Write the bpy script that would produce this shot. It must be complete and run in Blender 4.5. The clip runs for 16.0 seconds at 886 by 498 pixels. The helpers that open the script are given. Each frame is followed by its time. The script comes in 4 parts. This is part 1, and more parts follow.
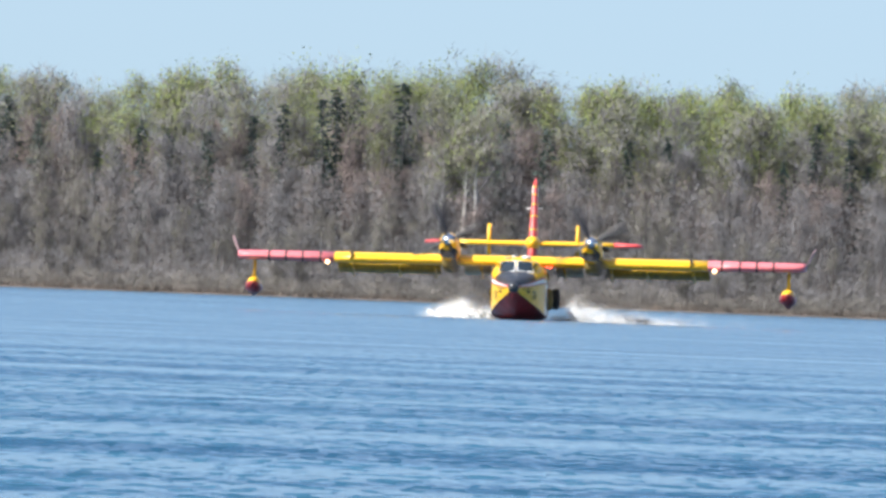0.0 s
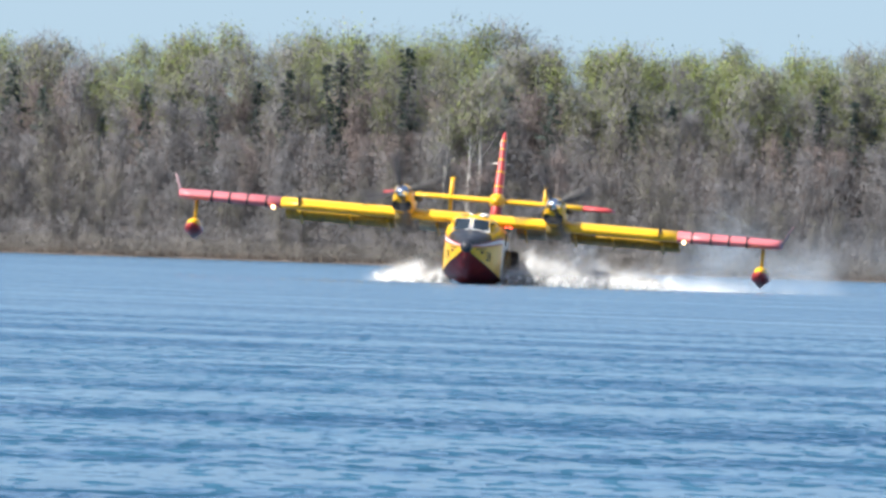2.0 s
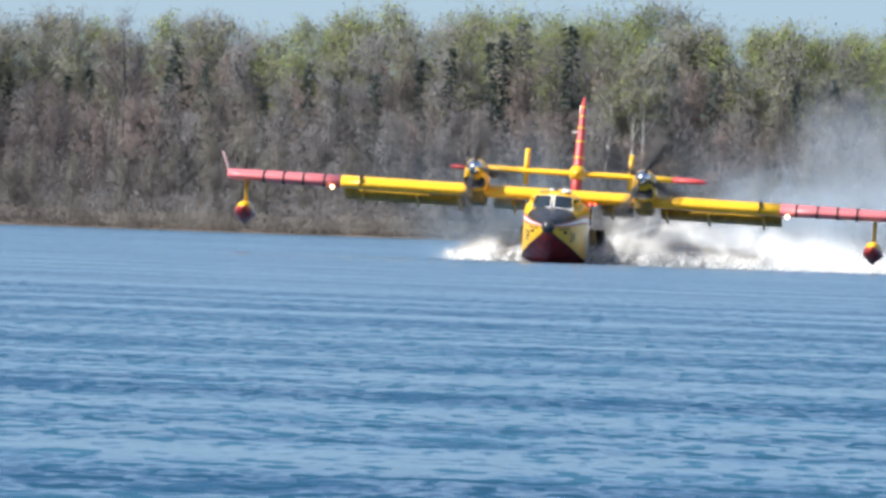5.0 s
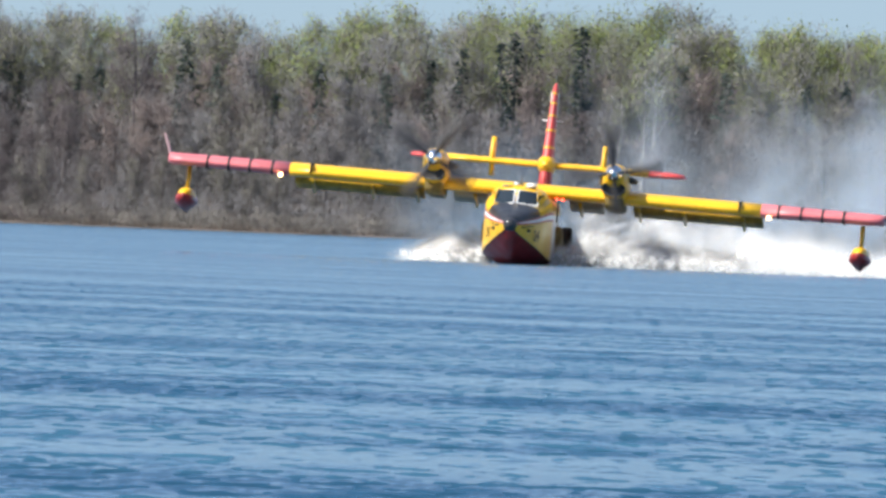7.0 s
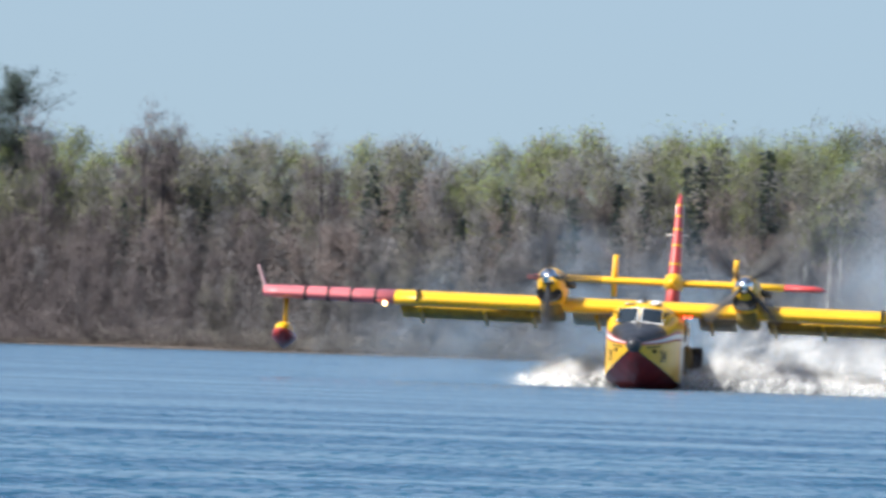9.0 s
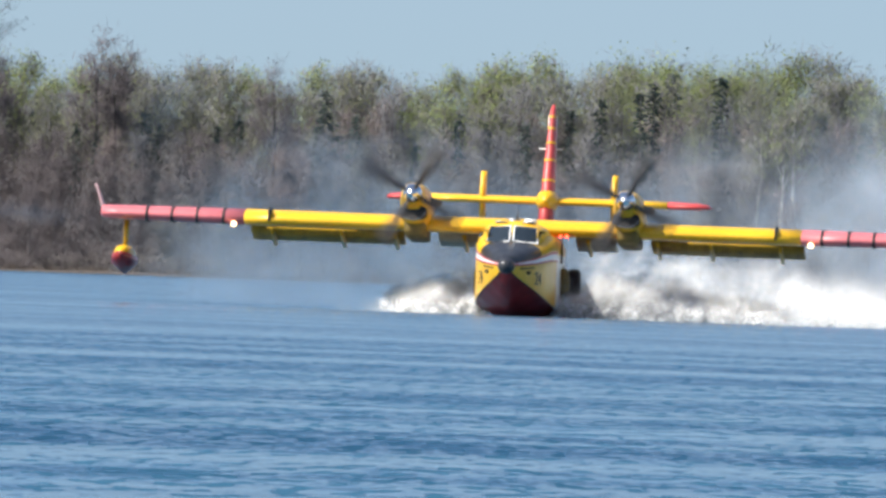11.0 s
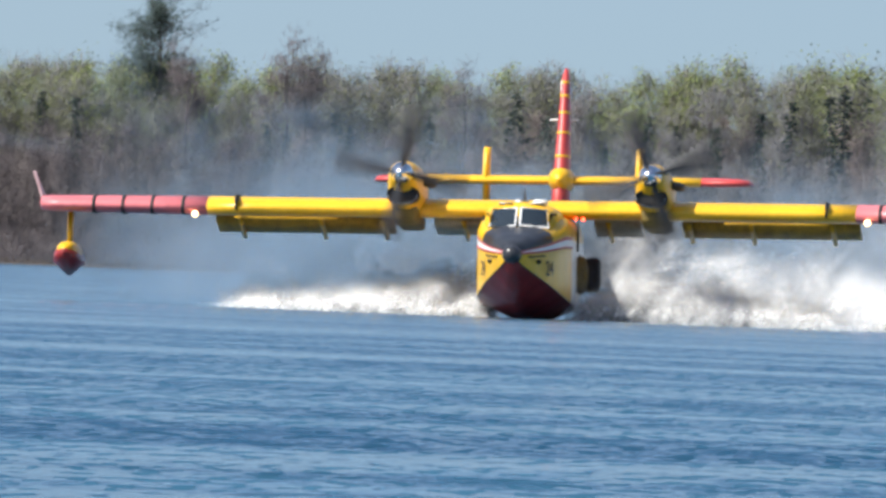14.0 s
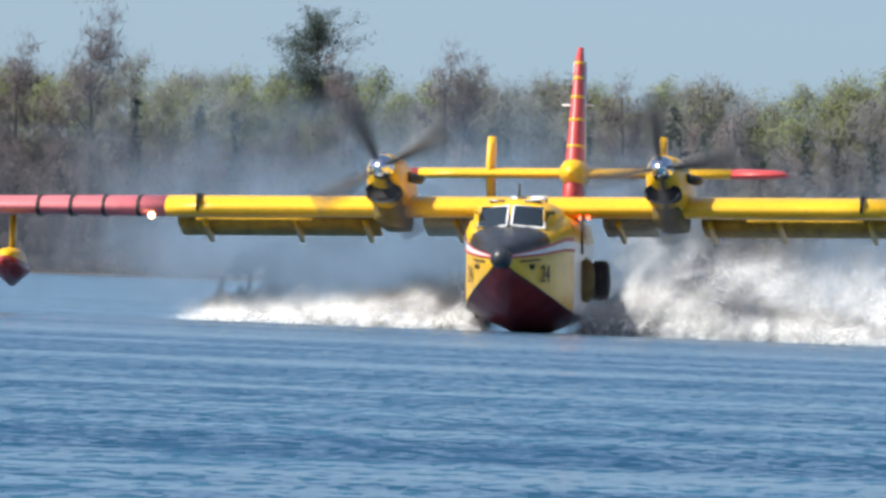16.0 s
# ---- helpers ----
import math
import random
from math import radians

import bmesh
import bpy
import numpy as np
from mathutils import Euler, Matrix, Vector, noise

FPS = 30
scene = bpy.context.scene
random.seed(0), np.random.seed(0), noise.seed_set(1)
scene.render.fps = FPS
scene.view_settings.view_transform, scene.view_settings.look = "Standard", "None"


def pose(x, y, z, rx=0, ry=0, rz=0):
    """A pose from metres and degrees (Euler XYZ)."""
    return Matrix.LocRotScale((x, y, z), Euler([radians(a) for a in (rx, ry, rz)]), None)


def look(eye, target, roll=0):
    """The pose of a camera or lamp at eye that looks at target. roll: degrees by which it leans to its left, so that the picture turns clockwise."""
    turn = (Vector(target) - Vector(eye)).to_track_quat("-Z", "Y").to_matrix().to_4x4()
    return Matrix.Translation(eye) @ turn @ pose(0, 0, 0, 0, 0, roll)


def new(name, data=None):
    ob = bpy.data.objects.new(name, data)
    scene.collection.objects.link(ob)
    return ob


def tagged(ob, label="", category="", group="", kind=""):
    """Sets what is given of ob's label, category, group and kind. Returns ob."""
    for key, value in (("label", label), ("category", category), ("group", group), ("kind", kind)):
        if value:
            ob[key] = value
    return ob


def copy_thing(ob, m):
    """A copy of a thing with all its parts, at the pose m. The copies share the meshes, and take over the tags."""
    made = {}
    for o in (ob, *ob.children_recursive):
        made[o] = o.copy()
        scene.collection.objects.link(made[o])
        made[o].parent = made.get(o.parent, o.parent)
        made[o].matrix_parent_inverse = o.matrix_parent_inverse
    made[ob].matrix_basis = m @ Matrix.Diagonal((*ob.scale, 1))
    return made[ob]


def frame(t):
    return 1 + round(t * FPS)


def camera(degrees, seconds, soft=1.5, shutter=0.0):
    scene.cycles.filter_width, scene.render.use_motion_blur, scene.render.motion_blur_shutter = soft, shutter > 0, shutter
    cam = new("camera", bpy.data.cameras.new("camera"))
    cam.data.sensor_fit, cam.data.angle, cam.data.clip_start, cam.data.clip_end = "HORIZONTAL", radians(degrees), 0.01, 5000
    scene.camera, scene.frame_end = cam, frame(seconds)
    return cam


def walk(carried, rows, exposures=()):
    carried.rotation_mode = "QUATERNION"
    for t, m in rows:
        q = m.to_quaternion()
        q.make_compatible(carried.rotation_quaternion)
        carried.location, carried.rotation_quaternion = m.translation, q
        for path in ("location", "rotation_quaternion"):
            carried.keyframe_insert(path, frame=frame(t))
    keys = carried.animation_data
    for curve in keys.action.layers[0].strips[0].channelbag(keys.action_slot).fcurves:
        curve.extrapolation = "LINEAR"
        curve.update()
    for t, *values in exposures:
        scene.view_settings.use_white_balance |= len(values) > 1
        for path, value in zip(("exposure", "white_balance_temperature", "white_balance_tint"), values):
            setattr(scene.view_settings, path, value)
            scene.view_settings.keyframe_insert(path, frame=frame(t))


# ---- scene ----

LENS = 2 * math.degrees(math.atan(784 / 42900))
EYE = (0.0, 0.0, 1.4)
cam = camera(LENS, 16.0, soft=3.1, shutter=0.3)
# seconds, bearing to the right, climb and lean of the camera in degrees
SWING = [
    (0.0, -0.0000, 0.0944, 2.17),
    (0.5, 0.0249, 0.0811, 1.99),
    (1.0, 0.0073, 0.0625, 2.07),
    (1.5, -0.0879, 0.0292, 1.98),
    (2.0, -0.0087, 0.0100, 1.96),
    (2.5, -0.0354, -0.0170, 1.93),
    (3.0, -0.1561, 0.0249, 2.01),
    (3.5, -0.1975, 0.0322, 1.94),
    (4.0, -0.1769, -0.0620, 1.95),
    (4.5, -0.3321, -0.0522, 1.95),
    (6.8, -0.3978, -0.0654, 2.25),
    (7.0, -0.4158, -0.0547, 2.27),
    (7.5, -0.3953, -0.0066, 2.23),
    (8.0, -0.3508, 0.0278, 2.26),
    (8.5, -0.4628, 0.0284, 2.06),
    (9.0, -0.8684, 0.2240, 1.94),
    (9.5, -1.0454, -0.1040, 1.84),
    (10.0, -0.7705, -0.0738, 1.87),
    (10.2, -0.7222, -0.0320, 1.95),
    (12.3, -0.8861, 0.1375, 2.18),
    (12.5, -0.9754, 0.1614, 2.44),
    (13.0, -1.0382, 0.1008, 2.43),
    (13.5, -1.1229, 0.1023, 2.18),
    (14.0, -1.1987, 0.0417, 2.24),
    (14.5, -1.3640, 0.0180, 2.38),
    (15.0, -1.4488, 0.0447, 2.32),
    (15.5, -1.4879, 0.0715, 2.17),
    (16.0, -1.5728, 0.0599, 2.19),
]


def aim(bearing, climb):
    b, c = radians(bearing), radians(climb)
    return (EYE[0] + 1000 * math.sin(b), EYE[1] + 1000 * math.cos(b), EYE[2] + 1000 * math.tan(c))


walk(cam, [(t, look(EYE, aim(b, c), lean)) for t, b, c, lean in SWING],
     exposures=((0, 0.92, 6300, 10), (3, 0.76, 6300, 10), (8, 0.62, 6300, 10), (16, 0.48, 6300, 10)))

# seconds, place of the keel under the wing, pitch, bank and heading in degrees
RUN = [
    (0.0, 4.03, 1218.9, -0.17, -1.17, -0.73, -3.17),
    (0.5, 3.23, 1199.9, -0.13, -1.16, 0.50, -3.27),
    (1.0, 2.54, 1181.0, -0.21, -1.18, 1.49, -3.50),
    (1.5, 1.91, 1162.4, -0.14, -1.24, 3.09, -3.85),
    (2.0, 1.37, 1144.0, -0.05, -1.28, 3.01, -4.19),
    (2.5, 0.87, 1125.7, -0.20, -1.30, 1.87, -4.36),
    (3.0, 0.31, 1107.3, -0.23, -1.27, 0.49, -4.28),
    (3.5, -0.24, 1088.9, -0.19, -1.21, -0.42, -4.06),
    (4.0, -0.82, 1070.5, -0.19, -1.12, -0.37, -3.78),
    (4.5, -1.51, 1052.1, -0.26, -1.06, 0.63, -3.48),
    (6.8, -3.83, 969.3, -0.11, -0.58, 3.00, -3.76),
    (7.0, -3.91, 962.0, -0.14, -0.62, 2.81, -3.85),
    (7.5, -4.40, 943.7, -0.18, -0.73, 2.96, -4.09),
    (8.0, -4.77, 925.4, -0.09, -0.82, 2.58, -4.25),
    (8.5, -5.15, 907.0, -0.08, -0.86, 1.65, -4.23),
    (9.0, -5.80, 889.0, -0.15, -0.91, 0.69, -4.07),
    (9.5, -6.43, 871.2, -0.14, -1.00, 0.36, -3.88),
    (10.0, -7.13, 853.3, -0.12, -1.06, 0.05, -3.78),
    (10.2, -7.29, 846.1, -0.17, -1.09, 0.21, -3.75),
    (12.3, -9.71, 766.7, 0.05, -1.24, -0.61, -3.62),
    (12.5, -10.03, 759.0, 0.06, -1.24, -0.99, -3.63),
    (13.0, -10.65, 739.8, -0.01, -1.26, -1.40, -3.65),
    (13.5, -11.30, 720.5, 0.09, -1.29, -1.60, -3.61),
    (14.0, -12.02, 700.8, 0.04, -1.27, -1.44, -3.56),
    (14.5, -12.74, 680.9, 0.06, -1.22, -1.29, -3.61),
    (15.0, -13.39, 661.0, 0.05, -1.14, -1.04, -3.82),
    (15.5, -14.04, 641.2, 0.07, -1.07, -1.12, -4.25),
    (16.0, -14.71, 621.7, 0.10, -1.05, -1.87, -4.69),
]

# ---- light ----
SUN_EL, SUN_AZ = 50.0, -120.0   # degrees; bearing clockwise from +Y
world = bpy.data.worlds.new("sky")
scene.world = world
world.use_nodes = True
wn = world.node_tree.nodes
sky = wn.new("ShaderNodeTexSky")
sky.sky_type, sky.sun_disc = "NISHITA", False
sky.sun_elevation, sky.sun_rotation = radians(SUN_EL), radians(SUN_AZ)
sky.air_density, sky.dust_density, sky.ozone_density, sky.altitude = 1.0, 3.4, 1.7, 300
wn["Background"].inputs[1].default_value = 0.112
lift_co, lift = wn.new("ShaderNodeTexCoord"), wn.new("ShaderNodeMapping")
lift.inputs["Location"].default_value = (0, 0, 0.10)   # hazeless air: the low sky is as blue as the sky higher up
world.node_tree.links.new(lift_co.outputs["Generated"], lift.inputs["Vector"])
world.node_tree.links.new(lift.outputs[0], sky.inputs["Vector"])
world.node_tree.links.new(sky.outputs[0], wn["Background"].inputs[0])
sun = new("sun", bpy.data.lights.new("sun", "SUN"))
sun.data.energy, sun.data.angle, sun.data.color = 4.8, radians(0.55), (1.0, 0.95, 0.86)
sa, se = radians(SUN_AZ), radians(SUN_EL)
sun.matrix_world = look((math.sin(sa) * math.cos(se) * 100, math.cos(sa) * math.cos(se) * 100, math.sin(se) * 100), (0, 0, 0))


# ---- materials ----
def material(name, colour, rough=0.6, metal=0.0, vary=0.12, scale=2.0, bump=0.0, bump_scale=20.0, stretch=(1, 1, 1),
             emit=None, strength=0.0, per_object=0.0, dark=None, thin=0.0):
    """Base colour broken up by noise at two sizes, with relief; per_object shifts the brightness of each object."""
    m = bpy.data.materials.new(name)
    m.use_nodes = True
    n, l = m.node_tree.nodes, m.node_tree.links
    b = n["Principled BSDF"]
    b.inputs["Roughness"].default_value, b.inputs["Metallic"].default_value = rough, metal
    co = n.new("ShaderNodeTexCoord")
    mp = n.new("ShaderNodeMapping")
    mp.inputs["Scale"].default_value = stretch
    l.new(co.outputs["Object"], mp.inputs["Vector"])
    a, c = n.new("ShaderNodeTexNoise"), n.new("ShaderNodeTexNoise")
    a.inputs["Scale"].default_value, a.inputs["Detail"].default_value = scale, 4
    c.inputs["Scale"].default_value, c.inputs["Detail"].default_value = scale * 9, 3
    for t in (a, c):
        l.new(mp.outputs[0], t.inputs["Vector"])
    mean = n.new("ShaderNodeMath")
    mean.operation = "ADD"
    l.new(a.outputs["Fac"], mean.inputs[0])
    l.new(c.outputs["Fac"], mean.inputs[1])
    ramp = n.new("ShaderNodeMapRange")
    ramp.inputs["From Min"].default_value, ramp.inputs["From Max"].default_value = 0.65, 1.35
    l.new(mean.outputs[0], ramp.inputs["Value"])
    mix = n.new("ShaderNodeMix")
    mix.data_type = "RGBA"
    lo = dark or tuple(v * (1 - 2 * vary) for v in colour)
    mix.inputs["A"].default_value, mix.inputs["B"].default_value = (*lo, 1), (*[min(1, v * (1 + vary)) for v in colour], 1)
    l.new(ramp.outputs[0], mix.inputs["Factor"])
    out = mix.outputs["Result"]
    if per_object:
        info, hsv = n.new("ShaderNodeObjectInfo"), n.new("ShaderNodeHueSaturation")
        rg = n.new("ShaderNodeMapRange")
        rg.inputs["To Min"].default_value, rg.inputs["To Max"].default_value = 1 - per_object, 1 + per_object
        l.new(info.outputs["Random"], rg.inputs["Value"])
        l.new(rg.outputs[0], hsv.inputs["Value"])
        l.new(out, hsv.inputs["Color"])
        out = hsv.outputs[0]
    l.new(out, b.inputs["Base Color"])
    if bump:
        bn, tn = n.new("ShaderNodeBump"), n.new("ShaderNodeTexNoise")
        tn.inputs["Scale"].default_value, tn.inputs["Detail"].default_value = bump_scale, 3
        l.new(mp.outputs[0], tn.inputs["Vector"])
        l.new(tn.outputs["Fac"], bn.inputs["Height"])
        bn.inputs["Strength"].default_value, bn.inputs["Distance"].default_value = bump, 0.05
        l.new(bn.outputs[0], b.inputs["Normal"])
    if emit:
        b.inputs["Emission Color"].default_value, b.inputs["Emission Strength"].default_value = (*emit, 1), strength
    if thin:   # light passes through leaves and tangles of twigs
        b.inputs["Specular IOR Level"].default_value = 0.1
        trl, both = n.new("ShaderNodeBsdfTranslucent"), n.new("ShaderNodeMixShader")
        both.inputs[0].default_value = thin
        l.new(out, trl.inputs["Color"])
        l.new(b.outputs[0], both.inputs[1])
        l.new(trl.outputs[0], both.inputs[2])
        l.new(both.outputs[0], n["Material Output"].inputs["Surface"])
    return m


YELLOW = material("yellow_paint", (0.80, 0.45, 0.012), 0.35, vary=0.08, scale=0.8, bump=0.08, bump_scale=1.5)
RED = material("red_paint", (0.52, 0.065, 0.06), 0.4, vary=0.12, scale=0.9, bump=0.08, bump_scale=1.5)
PINK_RED = material("sun_faded_red_paint", (0.62, 0.165, 0.175), 0.38, vary=0.1, scale=0.7)
WINGLET = material("worn_grey_pink_paint", (0.42, 0.27, 0.28), 0.5, vary=0.15)
HULL_RED = material("dark_red_hull_paint", (0.30, 0.025, 0.022), 0.32, vary=0.25, scale=1.2, bump=0.1, bump_scale=2)
WHITE = material("white_paint", (0.8, 0.8, 0.78), 0.35, vary=0.06, scale=0.8)
BLACK = material("satin_black_paint", (0.035, 0.037, 0.042), 0.28, vary=0.2, scale=1.5)
GREY = material("bare_grey_metal", (0.30, 0.31, 0.32), 0.4, 0.6, vary=0.15, scale=3)
DARK = material("sooty_dark_metal", (0.028, 0.026, 0.025), 0.7, vary=0.3, scale=4)
# yellow flap with its underside shade put into a browner colour, randomly streaked
FLAP = material("flap_underside_shaded_brown", (0.55, 0.31, 0.03), 0.7, vary=0.25, scale=1.2, stretch=(3, 0.6, 1))
SOOTY = material("sooty_olive_paint", (0.17, 0.115, 0.022), 0.6, vary=0.3, scale=1.5)
BEIGE = material("dirty_pale_paint", (0.55, 0.47, 0.33), 0.55, vary=0.2, scale=1.0)
CHROME = material("polished_spinner_metal", (0.75, 0.76, 0.78), 0.18, 1.0, vary=0.05)
TYRE = material("black_tyre_rubber", (0.022, 0.022, 0.024), 0.85, vary=0.25, scale=6, bump=0.3)
BLADE = material("black_propeller_blade", (0.03, 0.03, 0.035), 0.5, vary=0.2)
GLASS = material("dark_windshield_glass", (0.02, 0.03, 0.04), 0.06, vary=0.1)
LIT = material("landing_light_lens", (1, 0.9, 0.7), 0.3, emit=(1.0, 0.66, 0.30), strength=3.5)
BEACON = material("red_beacon_lens", (0.8, 0.05, 0.03), 0.3, emit=(1.0, 0.08, 0.03), strength=6)
DROPS = material("fine_water_droplets", (0.92, 0.94, 0.96), 0.8, vary=0.03, scale=1.0)
BARK = material("grey_brown_bark", (0.17, 0.152, 0.145), 0.9, vary=0.2, scale=2, per_object=0.2)
OLD_BARK = material("dark_furrowed_bark", (0.085, 0.08, 0.082), 0.9, vary=0.2, scale=2, per_object=0.2)
BIRCH = material("white_birch_bark", (0.72, 0.70, 0.64), 0.8, vary=0.25, scale=2)
TWIG_GREY = material("grey_bare_twigs", (0.275, 0.272, 0.285), 0.9, vary=0.12, scale=0.3, per_object=0.14, thin=0.5)
TWIG_RED = material("reddish_budding_twigs", (0.315, 0.265, 0.255), 0.9, vary=0.12, scale=0.3, per_object=0.14, thin=0.5)
TWIG_DARK = material("dark_wet_alder_twigs", (0.20, 0.178, 0.185), 0.9, vary=0.12, scale=0.3, per_object=0.14, thin=0.5)
TWIG_TAN = material("tan_willow_twigs", (0.262, 0.25, 0.232), 0.9, vary=0.12, scale=0.3, per_object=0.14, thin=0.5)
LEAF = material("young_yellow_green_leaves", (0.36, 0.43, 0.16), 0.7, vary=0.15, scale=0.4, per_object=0.15, thin=0.5)
LEAF_OLIVE = material("olive_budding_leaves", (0.325, 0.345, 0.19), 0.7, vary=0.15, scale=0.4, per_object=0.14, thin=0.5)
NEEDLE = material("dark_spruce_needles", (0.052, 0.08, 0.076), 0.8, vary=0.2, scale=0.8, per_object=0.2, thin=0.4)
PINE = material("blue_green_pine_needles", (0.10, 0.135, 0.12), 0.8, vary=0.2, scale=0.8, per_object=0.2, thin=0.4)
SOIL = material("brown_forest_floor", (0.10, 0.082, 0.07), 0.95, vary=0.3, scale=0.15, bump=0.4, bump_scale=1)
REED = material("dry_brown_reeds", (0.17, 0.14, 0.115), 0.9, vary=0.3, scale=0.6)


def water_material():
    """Wind-ruffled lake: waves too small to see are the roughness, the larger ones are relief and calm streaks."""
    m = bpy.data.materials.new("wind_ruffled_lake_water")
    m.use_nodes = True
    n, l = m.node_tree.nodes, m.node_tree.links
    b = n["Principled BSDF"]
    b.inputs["IOR"].default_value = 1.33
    co = n.new("ShaderNodeTexCoord")

    def tex(sx, sy, detail, kind="ShaderNodeTexNoise"):
        mp, t = n.new("ShaderNodeMapping"), n.new(kind)
        mp.inputs["Scale"].default_value = (sx, sy, 1)
        l.new(co.outputs["Object"], mp.inputs["Vector"])
        l.new(mp.outputs[0], t.inputs["Vector"])
        t.inputs["Scale"].default_value, t.inputs["Detail"].default_value = 1.0, detail
        return t.outputs["Fac"]

    def spread(v, a, b_, lo, hi):
        r = n.new("ShaderNodeMapRange")
        for k, x in zip(("From Min", "From Max", "To Min", "To Max"), (a, b_, lo, hi)):
            r.inputs[k].default_value = x
        l.new(v, r.inputs["Value"])
        return r.outputs[0]

    def join(a, b_, how):
        t = n.new("ShaderNodeMath")
        t.operation = how
        l.new(a, t.inputs[0])
        l.new(b_, t.inputs[1])
        return t.outputs[0]

    # long slicks of calmer water lie across the lake between ruffled lanes
    streak = join(spread(tex(0.016, 0.042, 4), 0, 1, 0.0, 0.62), spread(tex(0.15, 0.15, 3), 0, 1, 0.0, 0.38), "ADD")
    ruffled = spread(streak, 0.46, 0.58, 1.0, 0.12)
    mix = n.new("ShaderNodeMix")
    mix.data_type = "RGBA"
    # part of the slicks' low-sky reflection is painted in as a paler base colour
    mix.inputs["A"].default_value, mix.inputs["B"].default_value = (0.016, 0.062, 0.118, 1), (0.036, 0.11, 0.172, 1)
    l.new(spread(streak, 0.42, 0.60, 0, 1), mix.inputs["Factor"])
    l.new(mix.outputs["Result"], b.inputs["Base Color"])
    l.new(spread(streak, 0.44, 0.60, 0.19, 0.15), b.inputs["Roughness"])

    def total(*vs):
        out = vs[0]
        for v in vs[1:]:
            out = join(out, v, "ADD")
        return out

    # slopes of the waves along and across the lake, in four sizes
    crests = total(spread(tex(4.2, 0.42, 3), 0.53, 0.61, 0.0, -1.3), spread(tex(1.3, 0.12, 3), 0.50, 0.68, 0, -0.22),
                   spread(tex(9.0, 1.0, 2), 0.3, 0.7, 0.07, -0.16))
    slope_y = total(join(crests, ruffled, "MULTIPLY"), spread(tex(0.5, 0.05, 3), 0.3, 0.7, 0.06, -0.07), spread(streak, 0.42, 0.60, -0.03, 0.06))
    slope_x = total(spread(tex(9.0, 0.6, 2), 0, 1, -0.15, 0.15), spread(tex(1.1, 0.2, 2), 0, 1, -0.1, 0.1))
    place, calm = n.new("ShaderNodeSeparateXYZ"), n.new("ShaderNodeMath")   # the lee of the far woods lies calmer
    l.new(co.outputs["Object"], place.inputs[0])
    calm.operation = "MULTIPLY"
    l.new(slope_y, calm.inputs[0])
    l.new(spread(place.outputs[1], 200, 520, 1.0, 0.12), calm.inputs[1])
    vec, nrm = n.new("ShaderNodeCombineXYZ"), n.new("ShaderNodeVectorMath")
    nrm.operation = "NORMALIZE"
    l.new(slope_x, vec.inputs[0])
    l.new(calm.outputs[0], vec.inputs[1])
    vec.inputs[2].default_value = 1.0
    l.new(vec.outputs[0], nrm.inputs[0])
    l.new(nrm.outputs[0], b.inputs["Normal"])
    return m


def veil_material(name, thick, colour=(0.90, 0.90, 0.89), torn=0.9, low=0.45):
    """Fine spray: a haze of droplets, thinning to nothing at the rim of each veil and torn by noise."""
    m = bpy.data.materials.new(name)
    m.use_nodes = True
    n, l = m.node_tree.nodes, m.node_tree.links
    n.remove(n["Principled BSDF"])
    out = n["Material Output"]
    dif, trl, tra = n.new("ShaderNodeBsdfDiffuse"), n.new("ShaderNodeBsdfTranslucent"), n.new("ShaderNodeBsdfTransparent")
    for q in (dif, trl):
        q.inputs["Color"].default_value = (*colour, 1)
    body, mix = n.new("ShaderNodeMixShader"), n.new("ShaderNodeMixShader")
    body.inputs[0].default_value = 0.5
    l.new(dif.outputs[0], body.inputs[1])
    l.new(trl.outputs[0], body.inputs[2])
    uv, mp, gr = n.new("ShaderNodeUVMap"), n.new("ShaderNodeMapping"), n.new("ShaderNodeTexGradient")
    mp.inputs["Location"].default_value, mp.inputs["Scale"].default_value = (-1, -1, 0), (2, 2, 1)
    gr.gradient_type = "QUADRATIC_SPHERE"
    l.new(uv.outputs[0], mp.inputs["Vector"])
    l.new(mp.outputs[0], gr.inputs["Vector"])
    co, no = n.new("ShaderNodeTexCoord"), n.new("ShaderNodeTexNoise")
    no.inputs["Scale"].default_value, no.inputs["Detail"].default_value = torn, 4
    l.new(co.outputs["Object"], no.inputs["Vector"])
    rg, mu, mu2 = n.new("ShaderNodeMapRange"), n.new("ShaderNodeMath"), n.new("ShaderNodeMath")
    rg.inputs["From Min"].default_value, rg.inputs["From Max"].default_value = 0.3, 0.65
    rg.inputs["To Min"].default_value = low
    mu.operation = mu2.operation = "MULTIPLY"
    mu2.inputs[1].default_value, mu2.use_clamp = thick, True
    l.new(no.outputs["Fac"], rg.inputs["Value"])
    l.new(gr.outputs["Fac"], mu.inputs[0])
    l.new(rg.outputs[0], mu.inputs[1])
    l.new(mu.outputs[0], mu2.inputs[0])
    l.new(mu2.outputs[0], mix.inputs["Fac"])
    l.new(tra.outputs[0], mix.inputs[1])
    l.new(body.outputs[0], mix.inputs[2])
    l.new(mix.outputs[0], out.inputs["Surface"])
    return m


THICK_FOAM = veil_material("dense_white_foam", 1.0)
# the thin mist's dim bluish scattered light is put into its base colour
THICK_SPRAY, THIN_MIST = veil_material("thick_white_spray", 0.34), veil_material("thin_mist_dimmed_blue", 0.15, (0.25, 0.35, 0.46), 0.22, 0.55)
# denser mist, with the brighter light on the plume put into a paler colour
HANGING = veil_material("dense_spray_lit_paler", 0.23, (0.50, 0.59, 0.69), 0.22, 0.5)
